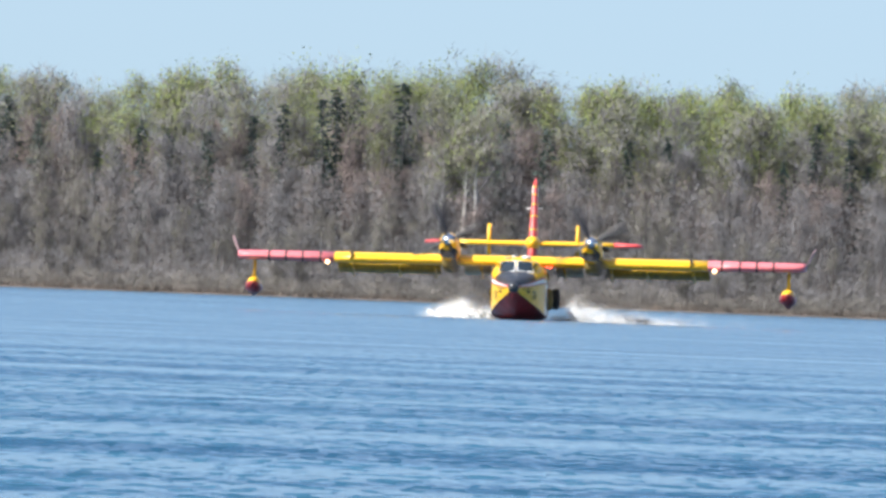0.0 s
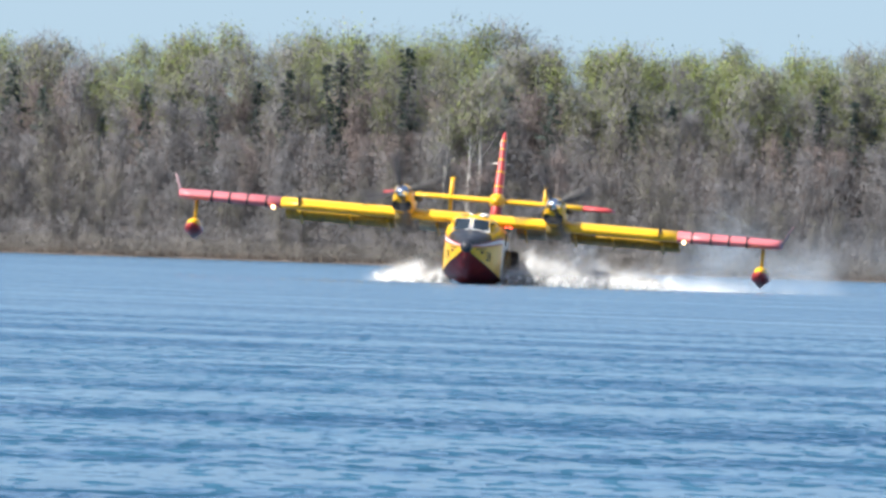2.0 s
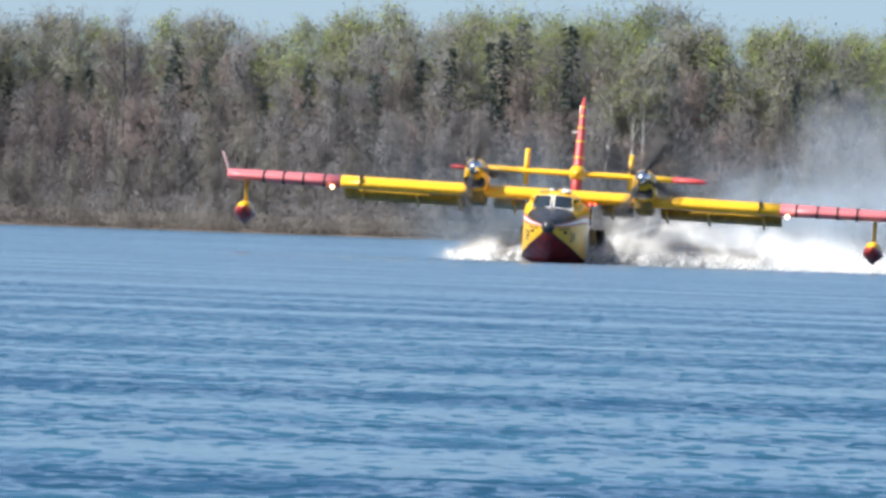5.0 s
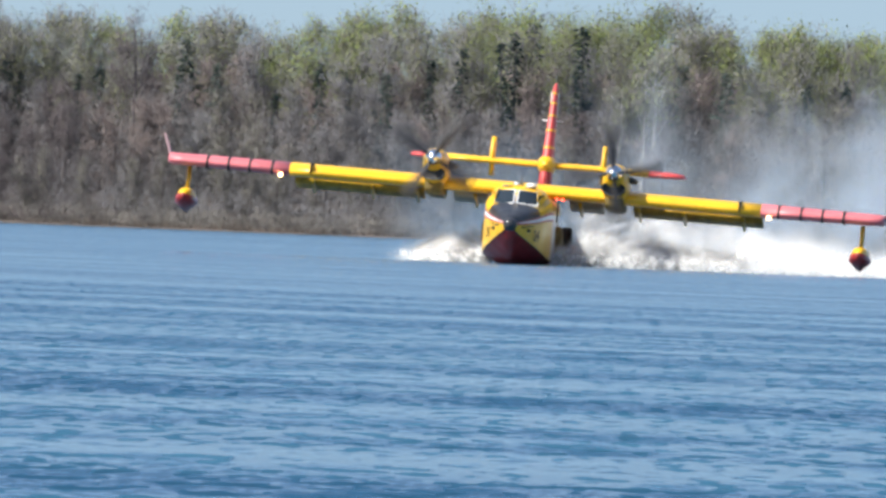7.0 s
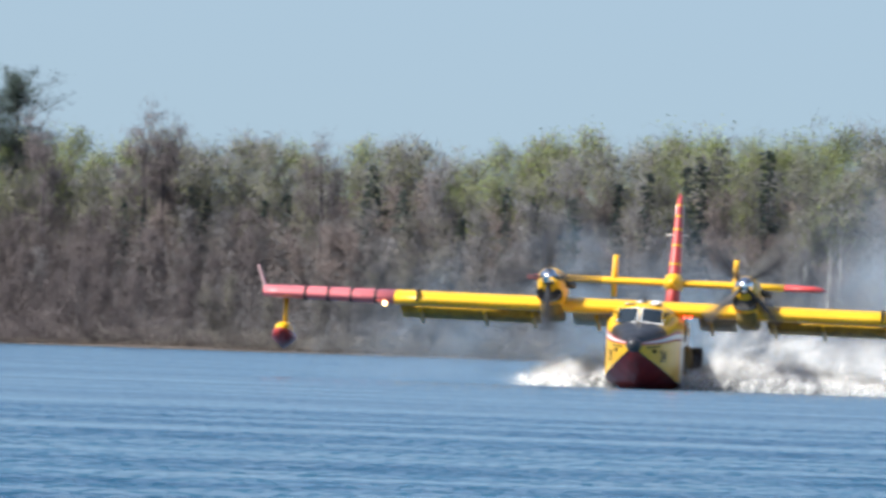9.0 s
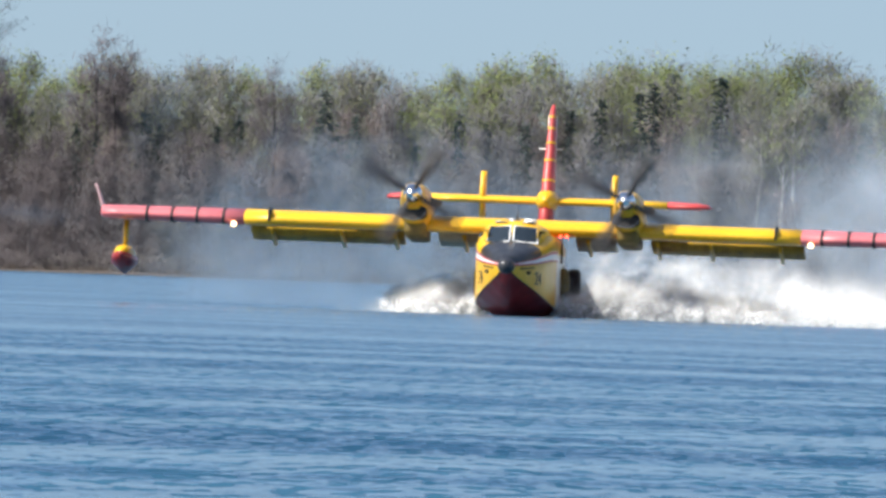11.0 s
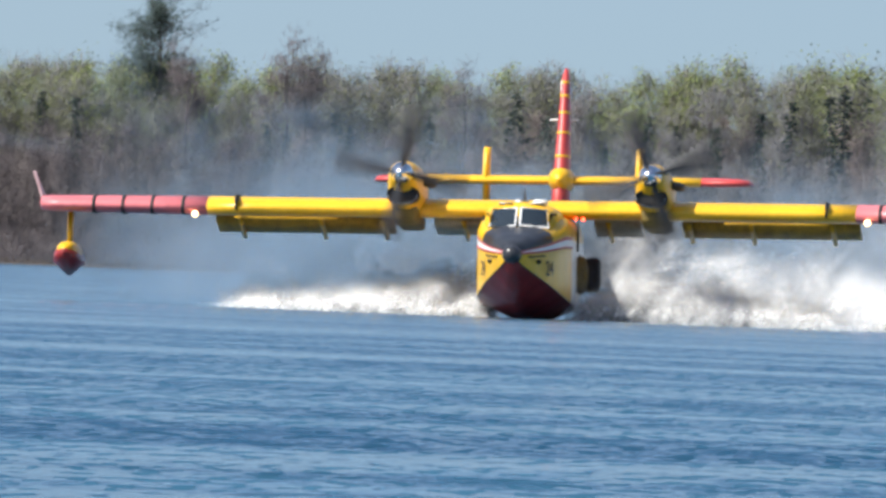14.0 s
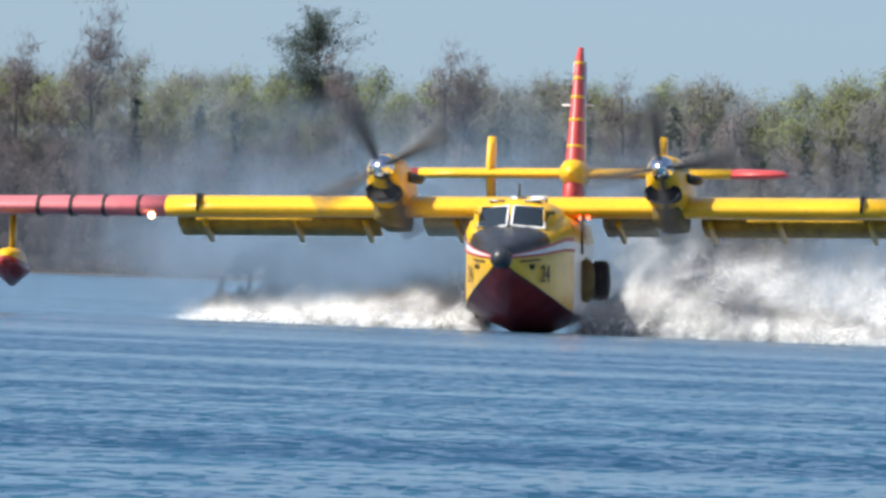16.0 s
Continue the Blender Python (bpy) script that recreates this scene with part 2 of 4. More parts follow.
scene.cycles.transparent_max_bounces, scene.cycles.max_bounces, scene.cycles.diffuse_bounces = 64, 14, 10
WATER = water_material()


# ---- mesh helpers ----
def mesh_of(name, verts, faces, mats, index=None, smooth=False):
    me = bpy.data.meshes.new(name)
    me.from_pydata([tuple(map(float, v)) for v in verts], [], [tuple(map(int, q)) for q in faces])
    for m in (mats if isinstance(mats, (list, tuple)) else [mats]):
        me.materials.append(m)
    if index is not None:
        me.polygons.foreach_set("material_index", np.array(index, dtype=np.int32))
    if smooth:
        me.polygons.foreach_set("use_smooth", [True] * len(me.polygons))
    me.update()
    return me


def piece(name, verts, faces, mats, parent=None, label="", index=None, smooth=False):
    ob = new(name, mesh_of(name, verts, faces, mats, index, smooth))
    ob.parent = parent
    return tagged(ob, label)


def part(name, bm, mat, parent=None, label="", smooth=True):
    me = bpy.data.meshes.new(name)
    bmesh.ops.recalc_face_normals(bm, faces=bm.faces)
    bm.to_mesh(me)
    bm.free()
    for m in (mat if isinstance(mat, (list, tuple)) else [mat]):
        me.materials.append(m)
    if smooth:
        me.polygons.foreach_set("use_smooth", [True] * len(me.polygons))
    ob = new(name, me)
    ob.parent = parent
    return tagged(ob, label)


def loft(rings, closed=True, caps=True):
    """A skin over rings of equally many points."""
    bm = bmesh.new()
    vs = [[bm.verts.new(p) for p in r] for r in rings]
    k = len(rings[0])
    for a, b in zip(vs, vs[1:]):
        for i in range(k if closed else k - 1):
            j = (i + 1) % k
            bm.faces.new((a[i], a[j], b[j], b[i]))
    if caps and closed:
        bm.faces.new(vs[0][::-1])
        bm.faces.new(vs[-1])
    return bm


def oval(cx, y, cz, rx, rz, k=20, power=2.0):
    out = []
    for i in range(k):
        a = 2 * math.pi * i / k
        c, s = math.cos(a), math.sin(a)
        out.append((cx + rx * math.copysign(abs(c) ** (2 / power), c), y, cz + rz * math.copysign(abs(s) ** (2 / power), s)))
    return out


def box(x0, x1, y0, y1, z0, z1, bevel=0.0):
    bm = bmesh.new()
    bmesh.ops.create_cube(bm, size=1)
    for v in bm.verts:
        v.co = Vector(((x0 + x1) / 2 + v.co.x * (x1 - x0), (y0 + y1) / 2 + v.co.y * (y1 - y0), (z0 + z1) / 2 + v.co.z * (z1 - z0)))
    if bevel:
        bmesh.ops.bevel(bm, geom=bm.edges[:], offset=bevel, segments=2, affect="EDGES")
    return bm


def tube(path, radii, k=8):
    rings = []
    for i, p in enumerate(path):
        p = Vector(p)
        d = (Vector(path[min(i + 1, len(path) - 1)]) - Vector(path[max(i - 1, 0)])).normalized()
        u = d.orthogonal().normalized()
        w = d.cross(u)
        rings.append([p + radii[i] * (math.cos(2 * math.pi * j / k) * u + math.sin(2 * math.pi * j / k) * w) for j in range(k)])
    return loft(rings)


def section(x, le, chord, z, thick, k=10, droop=0.0):
    """One aerofoil ring across the span at x."""
    up, low = [], []
    for i in range(k + 1):
        s = 0.5 - 0.5 * math.cos(math.pi * i / k)
        h = 5 * thick * (0.2969 * math.sqrt(s) - 0.126 * s - 0.3516 * s ** 2 + 0.2843 * s ** 3 - 0.1036 * s ** 4)
        up.append((x, le + chord * s, z + h + 0.12 * thick * math.sin(math.pi * s) - droop * s))
        low.append((x, le + chord * s, z - h * 0.85 + 0.12 * thick * math.sin(math.pi * s) - droop * s))
    return up + low[-2:0:-1]


def interp(table, y):
    xs = [r[0] for r in table]
    return [float(np.interp(y, xs, [r[c] for r in table])) for c in range(1, len(table[0]))]


# ---- lake and far shore ----
SHORE = 2400.0
piece("water", [(-4000, -60, 0), (4000, -60, 0), (4000, SHORE + 40, 0), (-4000, SHORE + 40, 0)], [(0, 1, 2, 3)], WATER)
lake = tagged(bpy.data.objects["water"], "blue wind-ruffled lake surface with paler calm streaks", "lake", kind="structure")


def land(x, y):
    d = y - SHORE
    if d < 0:
        return -0.6
    ridge = 9.0 * min(1.0, max(0.0, (d - 92) / 25))
    return 0.1 + 7.5 * (1 - math.exp(-max(0.0, d - 2) / 40)) + ridge + 0.5 * noise.noise((x * 0.04, y * 0.05, 0))


def ground():
    xs = np.concatenate([[-4000, -1500, -500, -250], np.linspace(-170, 110, 71), [250, 500, 1500, 4000]])
    ys = np.concatenate([[SHORE - 1.5, SHORE], SHORE + np.array([0.8, 2, 4, 7, 11, 16, 23, 32, 45, 60, 80, 92, 104, 118, 160, 300, 800, 2200])])
    vs = []
    for j, y in enumerate(ys):
        for x in xs:
            wob = 1.2 * noise.noise((x * 0.12, 3.1, 0)) if j < 6 else 0
            z = -0.5 if j == 0 else (0.12 + 0.1 * noise.noise((x * 0.5, 0, 0)) if j == 1 else land(x, y))
            vs.append((x, y + wob, z))
    k = len(xs)
    fs = [(j * k + i, j * k + i + 1, (j + 1) * k + i + 1, (j + 1) * k + i) for j in range(len(ys) - 1) for i in range(k - 1)]
    ob = piece("ground", vs, fs, SOIL, smooth=True)
    tagged(ob, "brown leaf-strewn bank rising under the far woods", "shore", kind="structure")
    edge = [-4000, -1200, -400, *np.linspace(-150, 150, 41), 400, 1200, 4000]
    rows = [(-4000, 3.0), (-300, 2.0), (-40, 0.9), (-12, 0.4), (4, 0.12), (12, -0.12)]
    nv = [(x, y + (1.5 * noise.noise((x * 0.06, 0, 7)) if y > -50 else 0), z) for y, z in rows for x in edge]
    k = len(edge)
    near = piece("near_ground", nv, [(j * k + i, j * k + i + 1, (j + 1) * k + i + 1, (j + 1) * k + i) for j in range(len(rows) - 1) for i in range(k - 1)], SOIL, smooth=True)
    tagged(near, "brown earth of the near bank", "shore", kind="structure")


ground()


# ---- trees ----
class Twigs:
    """Collects slivers, leaf blades and limbs of one tree."""

    def __init__(self, seed):
        self.r = random.Random(seed)
        self.v, self.f = [], []

    def sliver(self, p, d, length, width):
        d = Vector(d).normalized()
        s = d.orthogonal().normalized()
        s.rotate(Matrix.Rotation(self.r.uniform(0, 6.28), 3, d))
        p = Vector(p)
        i = len(self.v)
        self.v += [p - s * width / 2, p + s * width / 2, p + d * length]
        self.f.append((i, i + 1, i + 2))

    def blade(self, p, size):
        r = self.r
        n = Vector((r.gauss(0, 1), r.gauss(0, 1), r.gauss(0, 1))).normalized()
        a = n.orthogonal().normalized() * size
        b = n.cross(a).normalized() * size * r.uniform(0.5, 0.9)
        p = Vector(p)
        i = len(self.v)
        self.v += [p - a, p + b * 0.8, p + a, p - b]
        self.f.append((i, i + 1, i + 2, i + 3))

    def limb(self, pts, r0, r1, k=5):
        i0 = len(self.v)
        m = len(pts)
        for a, p in enumerate(pts):
            rr = r0 + (r1 - r0) * a / (m - 1)
            for j in range(k):
                t = 2 * math.pi * j / k
                self.v.append(Vector(p) + Vector((rr * math.cos(t), rr * math.sin(t), 0)))
        for a in range(m - 1):
            for j in range(k):
                q = (j + 1) % k
                self.f.append((i0 + a * k + j, i0 + a * k + q, i0 + (a + 1) * k + q, i0 + (a + 1) * k + j))


def soften(ob, centre=None):
    """Leaves and twigs share the rounded shading of the crown, or of the brush, that they fill."""
    me = ob.data
    co = np.empty(len(me.vertices) * 3, dtype=np.float32)
    me.vertices.foreach_get("co", co)
    co = co.reshape(-1, 3)
    if centre:
        nn = (co - np.array(centre)) / np.array((1.0, 1.0, 1.8))
        nn /= np.linalg.norm(nn, axis=1)[:, None] + 1e-6
        nn = nn * 0.8 + np.array((0, -0.25, 0.55))
    else:
        x, y, z = co.T
        nn = np.stack([0.35 * np.sin(1.3 * x + 0.6 * z + 0.4 * y), -0.55 + 0.15 * np.sin(0.7 * x + 1.1 * y), 0.8 + 0.2 * np.sin(0.9 * z + x)], 1)
    nn /= np.linalg.norm(nn, axis=1)[:, None] + 1e-6
    me.polygons.foreach_set("use_smooth", [True] * len(me.polygons))
    me.normals_split_custom_set_from_vertices(nn.tolist())
    return ob


def broadleaf(name, seed, h, spread, twig_mat, leaf_mat, leaves, twigs, bark, label, base=0.3, leaf_size=0.085):
    root = new(name)
    t, c, g = Twigs(seed), Twigs(seed + 1), Twigs(seed + 2)
    r = t.r
    lean = (r.uniform(-0.04, 0.04), r.uniform(-0.04, 0.04))
    trunk = [(lean[0] * z + 0.12 * math.sin(z * 0.7 + seed), lean[1] * z, z) for z in np.linspace(-0.4, h * 0.85, 9)]
    t.limb(trunk, 0.017 * h, 0.02, 7)
    ends = []
    for i in range(r.randint(13, 18)):
        s = base + (0.97 - base) * (i + r.random()) / 18
        p = Vector(trunk[min(8, int(s * 8.2))])
        p.z = s * h * 0.9
        a = r.uniform(0, 6.28)
        up = r.uniform(0.7, 1.5)
        reach = spread * (1.1 - 0.75 * abs(s - base - 0.15)) * r.uniform(0.6, 1.1)
        d = Vector((math.cos(a), math.sin(a), up)).normalized()
        q = [p, p + d * reach * 0.5, p + d * reach + Vector((0, 0, 0.12 * reach))]
        t.limb(q, 0.0055 * h * (1.15 - s), 0.012, 4)
        for k in range(5):
            b = q[0].lerp(q[2], r.uniform(0.35, 1.0))
            e = b + Vector((r.gauss(0, 1), r.gauss(0, 1), r.gauss(0.9, 0.7))).normalized() * r.uniform(0.5, 1.5) * spread / 3
            t.limb([b, e], 0.022, 0.009, 3)
            ends.append((b, e))
    ends.append((Vector(trunk[-2]), Vector((trunk[-1][0], trunk[-1][1], h * 0.97))))
    for _ in range(twigs):
        b, e = r.choice(ends)
        p = b.lerp(e, r.random() ** 0.7)
        c.sliver(p + Vector((r.gauss(0, 0.38), r.gauss(0, 0.38), r.gauss(0, 0.3))), (r.gauss(0, 0.8), r.gauss(0, 0.8), r.gauss(0.9, 0.6)), r.uniform(0.4, 1.1), r.uniform(0.03, 0.085))
    for _ in range(leaves):
        b, e = r.choice(ends)
        p = b.lerp(e, r.random() ** 0.5) + Vector((r.gauss(0, 0.38), r.gauss(0, 0.38), r.gauss(0.05, 0.34)))
        g.blade(p, r.uniform(0.6, 1.3) * leaf_size)
    piece("trunk", t.v, t.f, bark, root)
    tagged(soften(piece("crown", c.v, c.f, twig_mat, root), (0, 0, h * 0.55)), kind="stuff")
    if leaves:
        tagged(soften(piece("foliage", g.v, g.f, leaf_mat, root), (0, 0, h * 0.6)), kind="stuff")
    return tagged(root, label, "tree")


def spruce(name, seed, h, width, mat, label):
    root = new(name)
    t, g = Twigs(seed), Twigs(seed + 1)
    r = t.r
    t.limb([(0, 0, -0.4), (0, 0, h * 0.5), (0, 0, h)], 0.012 * h, 0.015, 6)
    z = 0.1 * h
    while z < h * 0.985:
        s = z / h
        reach = width * (1 - s) ** 0.8 * r.uniform(0.55, 1.15) + 0.1
        for _ in range(r.randint(4, 6)):
            a = r.uniform(0, 6.28)
            d = Vector((math.cos(a), math.sin(a), -0.25 + 0.5 * s))
            e = reach * r.uniform(0.6, 1.1)
            t.limb([Vector((0, 0, z)), Vector((0, 0, z)) + d * e], 0.03, 0.01, 3)
            for k in range(max(4, int(e * 16))):
                p = Vector((0, 0, z)) + d * e * r.uniform(0.15, 1) + Vector((r.gauss(0, 0.12), r.gauss(0, 0.12), r.gauss(-0.06, 0.1)))
                g.sliver(p, (d.x + r.gauss(0, 0.6), d.y + r.gauss(0, 0.6), r.gauss(-0.35, 0.4)), r.uniform(0.25, 0.55), r.uniform(0.06, 0.14))
        z += r.uniform(0.22, 0.4)
    piece("trunk", t.v, t.f, BARK, root)
    tagged(soften(piece("crown", g.v, g.f, mat, root), (0, 0, h * 0.45)), kind="stuff")
    return tagged(root, label, "tree")


def pine(name, seed, h, width, base, label):
    """A tall pine with a bare lower trunk and flat clumps of needles on open limbs."""
    root = new(name)
    t, g = Twigs(seed), Twigs(seed + 1)
    r = t.r
    t.limb([(0, 0, -0.4), (0.1, 0, h * 0.5), (0, 0.1, h * 0.97)], 0.016 * h, 0.04, 7)
    for i in range(70):
        s = base + (0.99 - base) * (i / 69)
        a = r.uniform(0, 6.28)
        reach = width * math.sqrt(max(0.04, 1 - (((s - base) / (1 - base) - 0.45) / 0.60) ** 2)) * r.uniform(0.4, 1.05)
        p = Vector((0, 0, s * h))
        e = p + Vector((math.cos(a), math.sin(a), r.uniform(0.0, 0.9))) * reach
        t.limb([p, p.lerp(e, 0.5) + Vector((0, 0, -0.1)), e], 0.07, 0.02, 4)
        for k in range(5):
            q = p.lerp(e, 0.3 + 0.18 * k) + Vector((r.gauss(0, 0.25), r.gauss(0, 0.25), 0.1))
            rad = r.uniform(0.5, 1.1)
            for _ in range(54):
                o = Vector((r.gauss(0, 0.5), r.gauss(0, 0.5), r.gauss(0, 0.36))) * rad
                g.sliver(q + o, (r.gauss(0, 0.7), r.gauss(0, 0.7), r.gauss(0.7, 0.5)), r.uniform(0.15, 0.34), r.uniform(0.04, 0.09))
    piece("trunk", t.v, t.f, BARK, root)
    tagged(soften(piece("crown", g.v, g.f, PINE, root), (0, 0, h * 0.75)), kind="stuff")
    return tagged(root, label, "tree")


def stand(ob, x, y, top=None, height=None, turn=None, rnd=random.Random(5)):
    """Sets a copy of a tree on the land, scaled so that its top is at the given height above the lake."""
    z = land(x, y) - 0.15
    s = (top - z) / height if top else 1.0
    c = copy_thing(ob, pose(x, y, z, 0, 0, rnd.uniform(0, 360) if turn is None else turn))
    c.scale = (s, s, s)
    return c


SKYLINE = [(-130, 22.3), (-95, 22.3), (-57, 22.2), (-41, 22.4), (-22, 23.6), (-5, 25.4), (4, 25.0), (11, 24.0), (22, 24.0), (34, 23.7), (41, 24.4), (66, 23.6)]


def skyline(x):
    return interp(SKYLINE, x)[0]


def alder(x):
    """How much of the shore is dark alder at x."""
    return min(1.0, max(0.0, (-48 - x) / 30))


def woods():
    rnd = random.Random(11)
    grey = [broadleaf("bare_tree", 100 + 7 * i, 12.0, 2.6, TWIG_GREY, None, 0, 1500, BARK, "bare grey-brown leafless tree on the far shore", 0.08) for i in range(3)]
    tan = [broadleaf("bare_tree", 200 + 7 * i, 12.0, 2.8, TWIG_TAN, LEAF_OLIVE, 250, 1400, BARK, "tan-twigged budding tree at the water's edge", 0.04) for i in range(2)]
    dark = [broadleaf("bare_tree", 250 + 7 * i, 12.0, 2.6, TWIG_DARK, None, 0, 1500, BARK, "dark leafless alder at the water's edge", 0.05) for i in range(2)]
    red = [broadleaf("budding_tree", 300 + 7 * i, 12.0, 2.5, TWIG_RED, TWIG_RED, 450, 1300, BARK, "reddish budding maple among bare trees", 0.12, 0.09) for i in range(2)]
    green = [broadleaf("leafing_tree", 400 + 7 * i, 12.0, 2.4, TWIG_TAN, LEAF, 2500, 600, BARK, "young aspen with fresh yellow-green leaves", 0.35) for i in range(3)]
    olive = [broadleaf("leafing_tree", 500 + 7 * i, 12.0, 2.5, TWIG_GREY, LEAF_OLIVE, 1600, 900, BARK, "olive-green budding tree above the bare woods", 0.35) for i in range(2)]
    birch = broadleaf("birch_tree", 600, 12.0, 1.9, TWIG_TAN, LEAF, 700, 700, BIRCH, "slim white-barked birch with young leaves", 0.45)
    fir = [spruce("spruce_tree", 700 + 5 * i, 10.0, 0.85, NEEDLE, "dark narrow spruce rising among bare trees") for i in range(2)]
    fat = spruce("spruce_tree", 720, 10.0, 1.8, PINE, "broad blue-green conifer among bare trees")
    tall = pine("pine_tree", 740, 20.0, 4.3, 0.55, "tall dark pine with open flat branches")
    big_bare = broadleaf("bare_tree", 760, 20.0, 4.2, TWIG_DARK, None, 0, 2300, OLD_BARK, "tall bare tree standing above the woods", 0.45)
    # the far skyline, back to front
    x = -124.0
    while x < 62:
        for row, (d, lo, hi) in enumerate(((70, -1.3, 0.9), (52, -2.8, 0.1), (36, -5.4, -2.0))):
            px = x + rnd.uniform(-1.2, 1.2) + row * 0.8
            lush = noise.noise((px * 0.055, row * 0.3, 2.0)) + (0.25 if px > 12 else 0.0) + (0.15 if -12 < px < 8 else 0)
            kind = green if lush > 0.0 and row < 2 else (olive if row < 2 or rnd.random() < 0.6 else (red if rnd.random() < 0.5 else grey))
            top = skyline(px) + rnd.uniform(lo, hi) + 0.6 * noise.noise((px * 0.09, 5, 0))
            stand(rnd.choice(kind), px, SHORE + d + rnd.uniform(-5, 5), top, 12.0)
        x += 2.7
    x = -122.0
    while x < 60:
        for d, lo, hi in ((24, 13.5, 16.5), (13, 9.5, 13.0), (6, 6.0, 9.5)):
            px = x + rnd.uniform(-1.4, 1.4)
            n = noise.noise((px * 0.07, d, 9.0))
            kind = red if (n > 0.15 and d > 10) else (tan if n < -0.1 or d < 8 else grey)
            if rnd.random() < alder(px):
                kind = dark
            stand(rnd.choice(kind), px, SHORE + d + rnd.uniform(-2.5, 2.5), rnd.uniform(lo, hi), 12.0)
        x += 3.3
    # conifers that stand out: place along the shore, top above the lake
    for px, top in ((-4.4, 21.9), (-11.1, 21.1), (-30.6, 17.4), (-27.9, 16.6), (-19.5, 18.1), (-16.4, 19.3), (-12.5, 20.0), (-35.0, 14.0),
                    (18.3, 17.0), (22.1, 17.6), (37.0, 19.4), (40.4, 18.1), (33.8, 15.5), (42.2, 15.4), (-44.7, 15.6), (-68.9, 15.1),
                    (-66.9, 14.3), (-54.8, 15.3), (-52.6, 16.6), (-98.0, 18.0), (-91.5, 17.6), (-88.0, 17.0)):
        stand(rnd.choice(fir), px, SHORE + 27 + rnd.uniform(-1.5, 1.5), top, 10.0)
    for px, top in ((-9.4, 22.4), (-24.0, 16.5), (5.7, 18.5), (10.1, 18.0), (-44.0, 19.3), (-41.0, 16.9), (-62.0, 16.4), (-60.5, 15.2)):
        stand(fat, px, SHORE + (28 if top < 20 else 42), top, 10.0)
    for px, top in ((2.0, 20.0), (-0.7, 17.7), (3.2, 20.5)):
        stand(birch, px, SHORE + 21, top, 12.0)
    stand(tall, -80.3, SHORE + 40, 26.1, 20.0, 0)
    for px, top in ((-66.5, 25.4), (-64.6, 24.0), (-48.9, 22.7), (-77.4, 24.6), (-102.0, 28.5), (-109.5, 24.7)):
        stand(big_bare, px, SHORE + 27, top, 20.0)
    for ob in (*grey, *tan, *dark, *red, *green, *olive, birch, *fir, fat, tall, big_bare):
        ob.matrix_basis = pose(rnd.uniform(64, 70), SHORE + rnd.uniform(20, 60), 4.5)


woods()


def reeds():
    t = Twigs(31)
    r = t.r
    for _ in range(16000):
        x = r.uniform(-124, 62)
        d = abs(r.gauss(0, 1.3))
        y = SHORE + 0.2 + d
        t.sliver((x, y, 0.0), (r.gauss(0, 0.25), r.gauss(0, 0.25), 1), r.uniform(0.3, 1.0) * (1 + 0.8 * noise.noise((x * 0.3, 0, 0))), r.uniform(0.04, 0.12))
    tagged(piece("shore_reeds", t.v, t.f, REED), "dry brown reeds and brush along the far waterline", "reeds", kind="stuff")


reeds()


def undergrowth():
    """Fine leafless brush, saplings and treetops that fill the woods from the ground to the skyline."""
    bands = ((TWIG_TAN, 0.2, 4, 0.0, 0.9, 3.2, 40000, 0), (TWIG_GREY, 3, 8, 0.0, 1.5, 5.5, 60000, 0), (TWIG_GREY, 8, 18, 0.0, 3.0, 10.0, 100000, 0), (TWIG_GREY, 18, 30, 1.0, 7.0, 15.5, 130000, 0),
             (TWIG_RED, 22, 42, 2.0, 8.0, 17.5, 100000, 0), (TWIG_GREY, 60, 90, 4.0, 17.5, 22.0, 56000, 0), (LEAF_OLIVE, 55, 80, 10.0, 18.0, 22.7, 130000, 1), (LEAF, 46, 60, 13.0, 17.0, 22.6, 80000, 2))
    bands = [(*b, 1) for b in bands] + [(TWIG_DARK, *b[1:], -1) for b in bands[:5]]
    for k, (mat, d0, d1, z0, lo, hi, n, leafy, east) in enumerate(bands):
        n = n // 2 if east < 0 else n * (0.72 if k < 5 else 1)
        t = Twigs(900 + k)
        r = t.r
        while len(t.f) < n:
            x, d = r.uniform(-126, 64), r.uniform(d0, d1)
            y = SHORE + d
            if k < 5 and r.random() < alder(x) or east < 0 and r.random() > alder(x):
                continue
            if leafy == 2 and noise.noise((x * 0.05, 1.0, 2.0)) + (0.3 if x > 10 else 0.0) + (0.25 if -14 < x < 8 else 0) < 0.1:
                continue
            # tops swell into separate crowns
            crown = 0.5 + 0.5 * noise.noise((x * 0.33, d * 0.3, k * 3.0)) + 0.35 * noise.noise((x * 0.9, d * 0.5, k))
            roof = lo + (hi - lo) * min(1.1, max(0.0, crown)) + (skyline(x) - 22.6 if 4 < k < 8 else 0)
            ground_z = land(x, y)
            z = max(z0, ground_z) + r.random() ** 0.8 * max(0.5, roof - max(z0, ground_z))
            if leafy:
                t.blade((x, y, z), r.uniform(0.045, 0.09))
            else:
                t.sliver((x, y, z - 0.3), (r.gauss(0, 0.7), r.gauss(0, 0.7), r.gauss(0.8, 0.5)), r.uniform(0.25, 0.6), r.uniform(0.035, 0.085))
        tagged(soften(piece("undergrowth", t.v, t.f, mat)), "dense fine brush and saplings filling the woods", "brush", kind="stuff")


undergrowth()


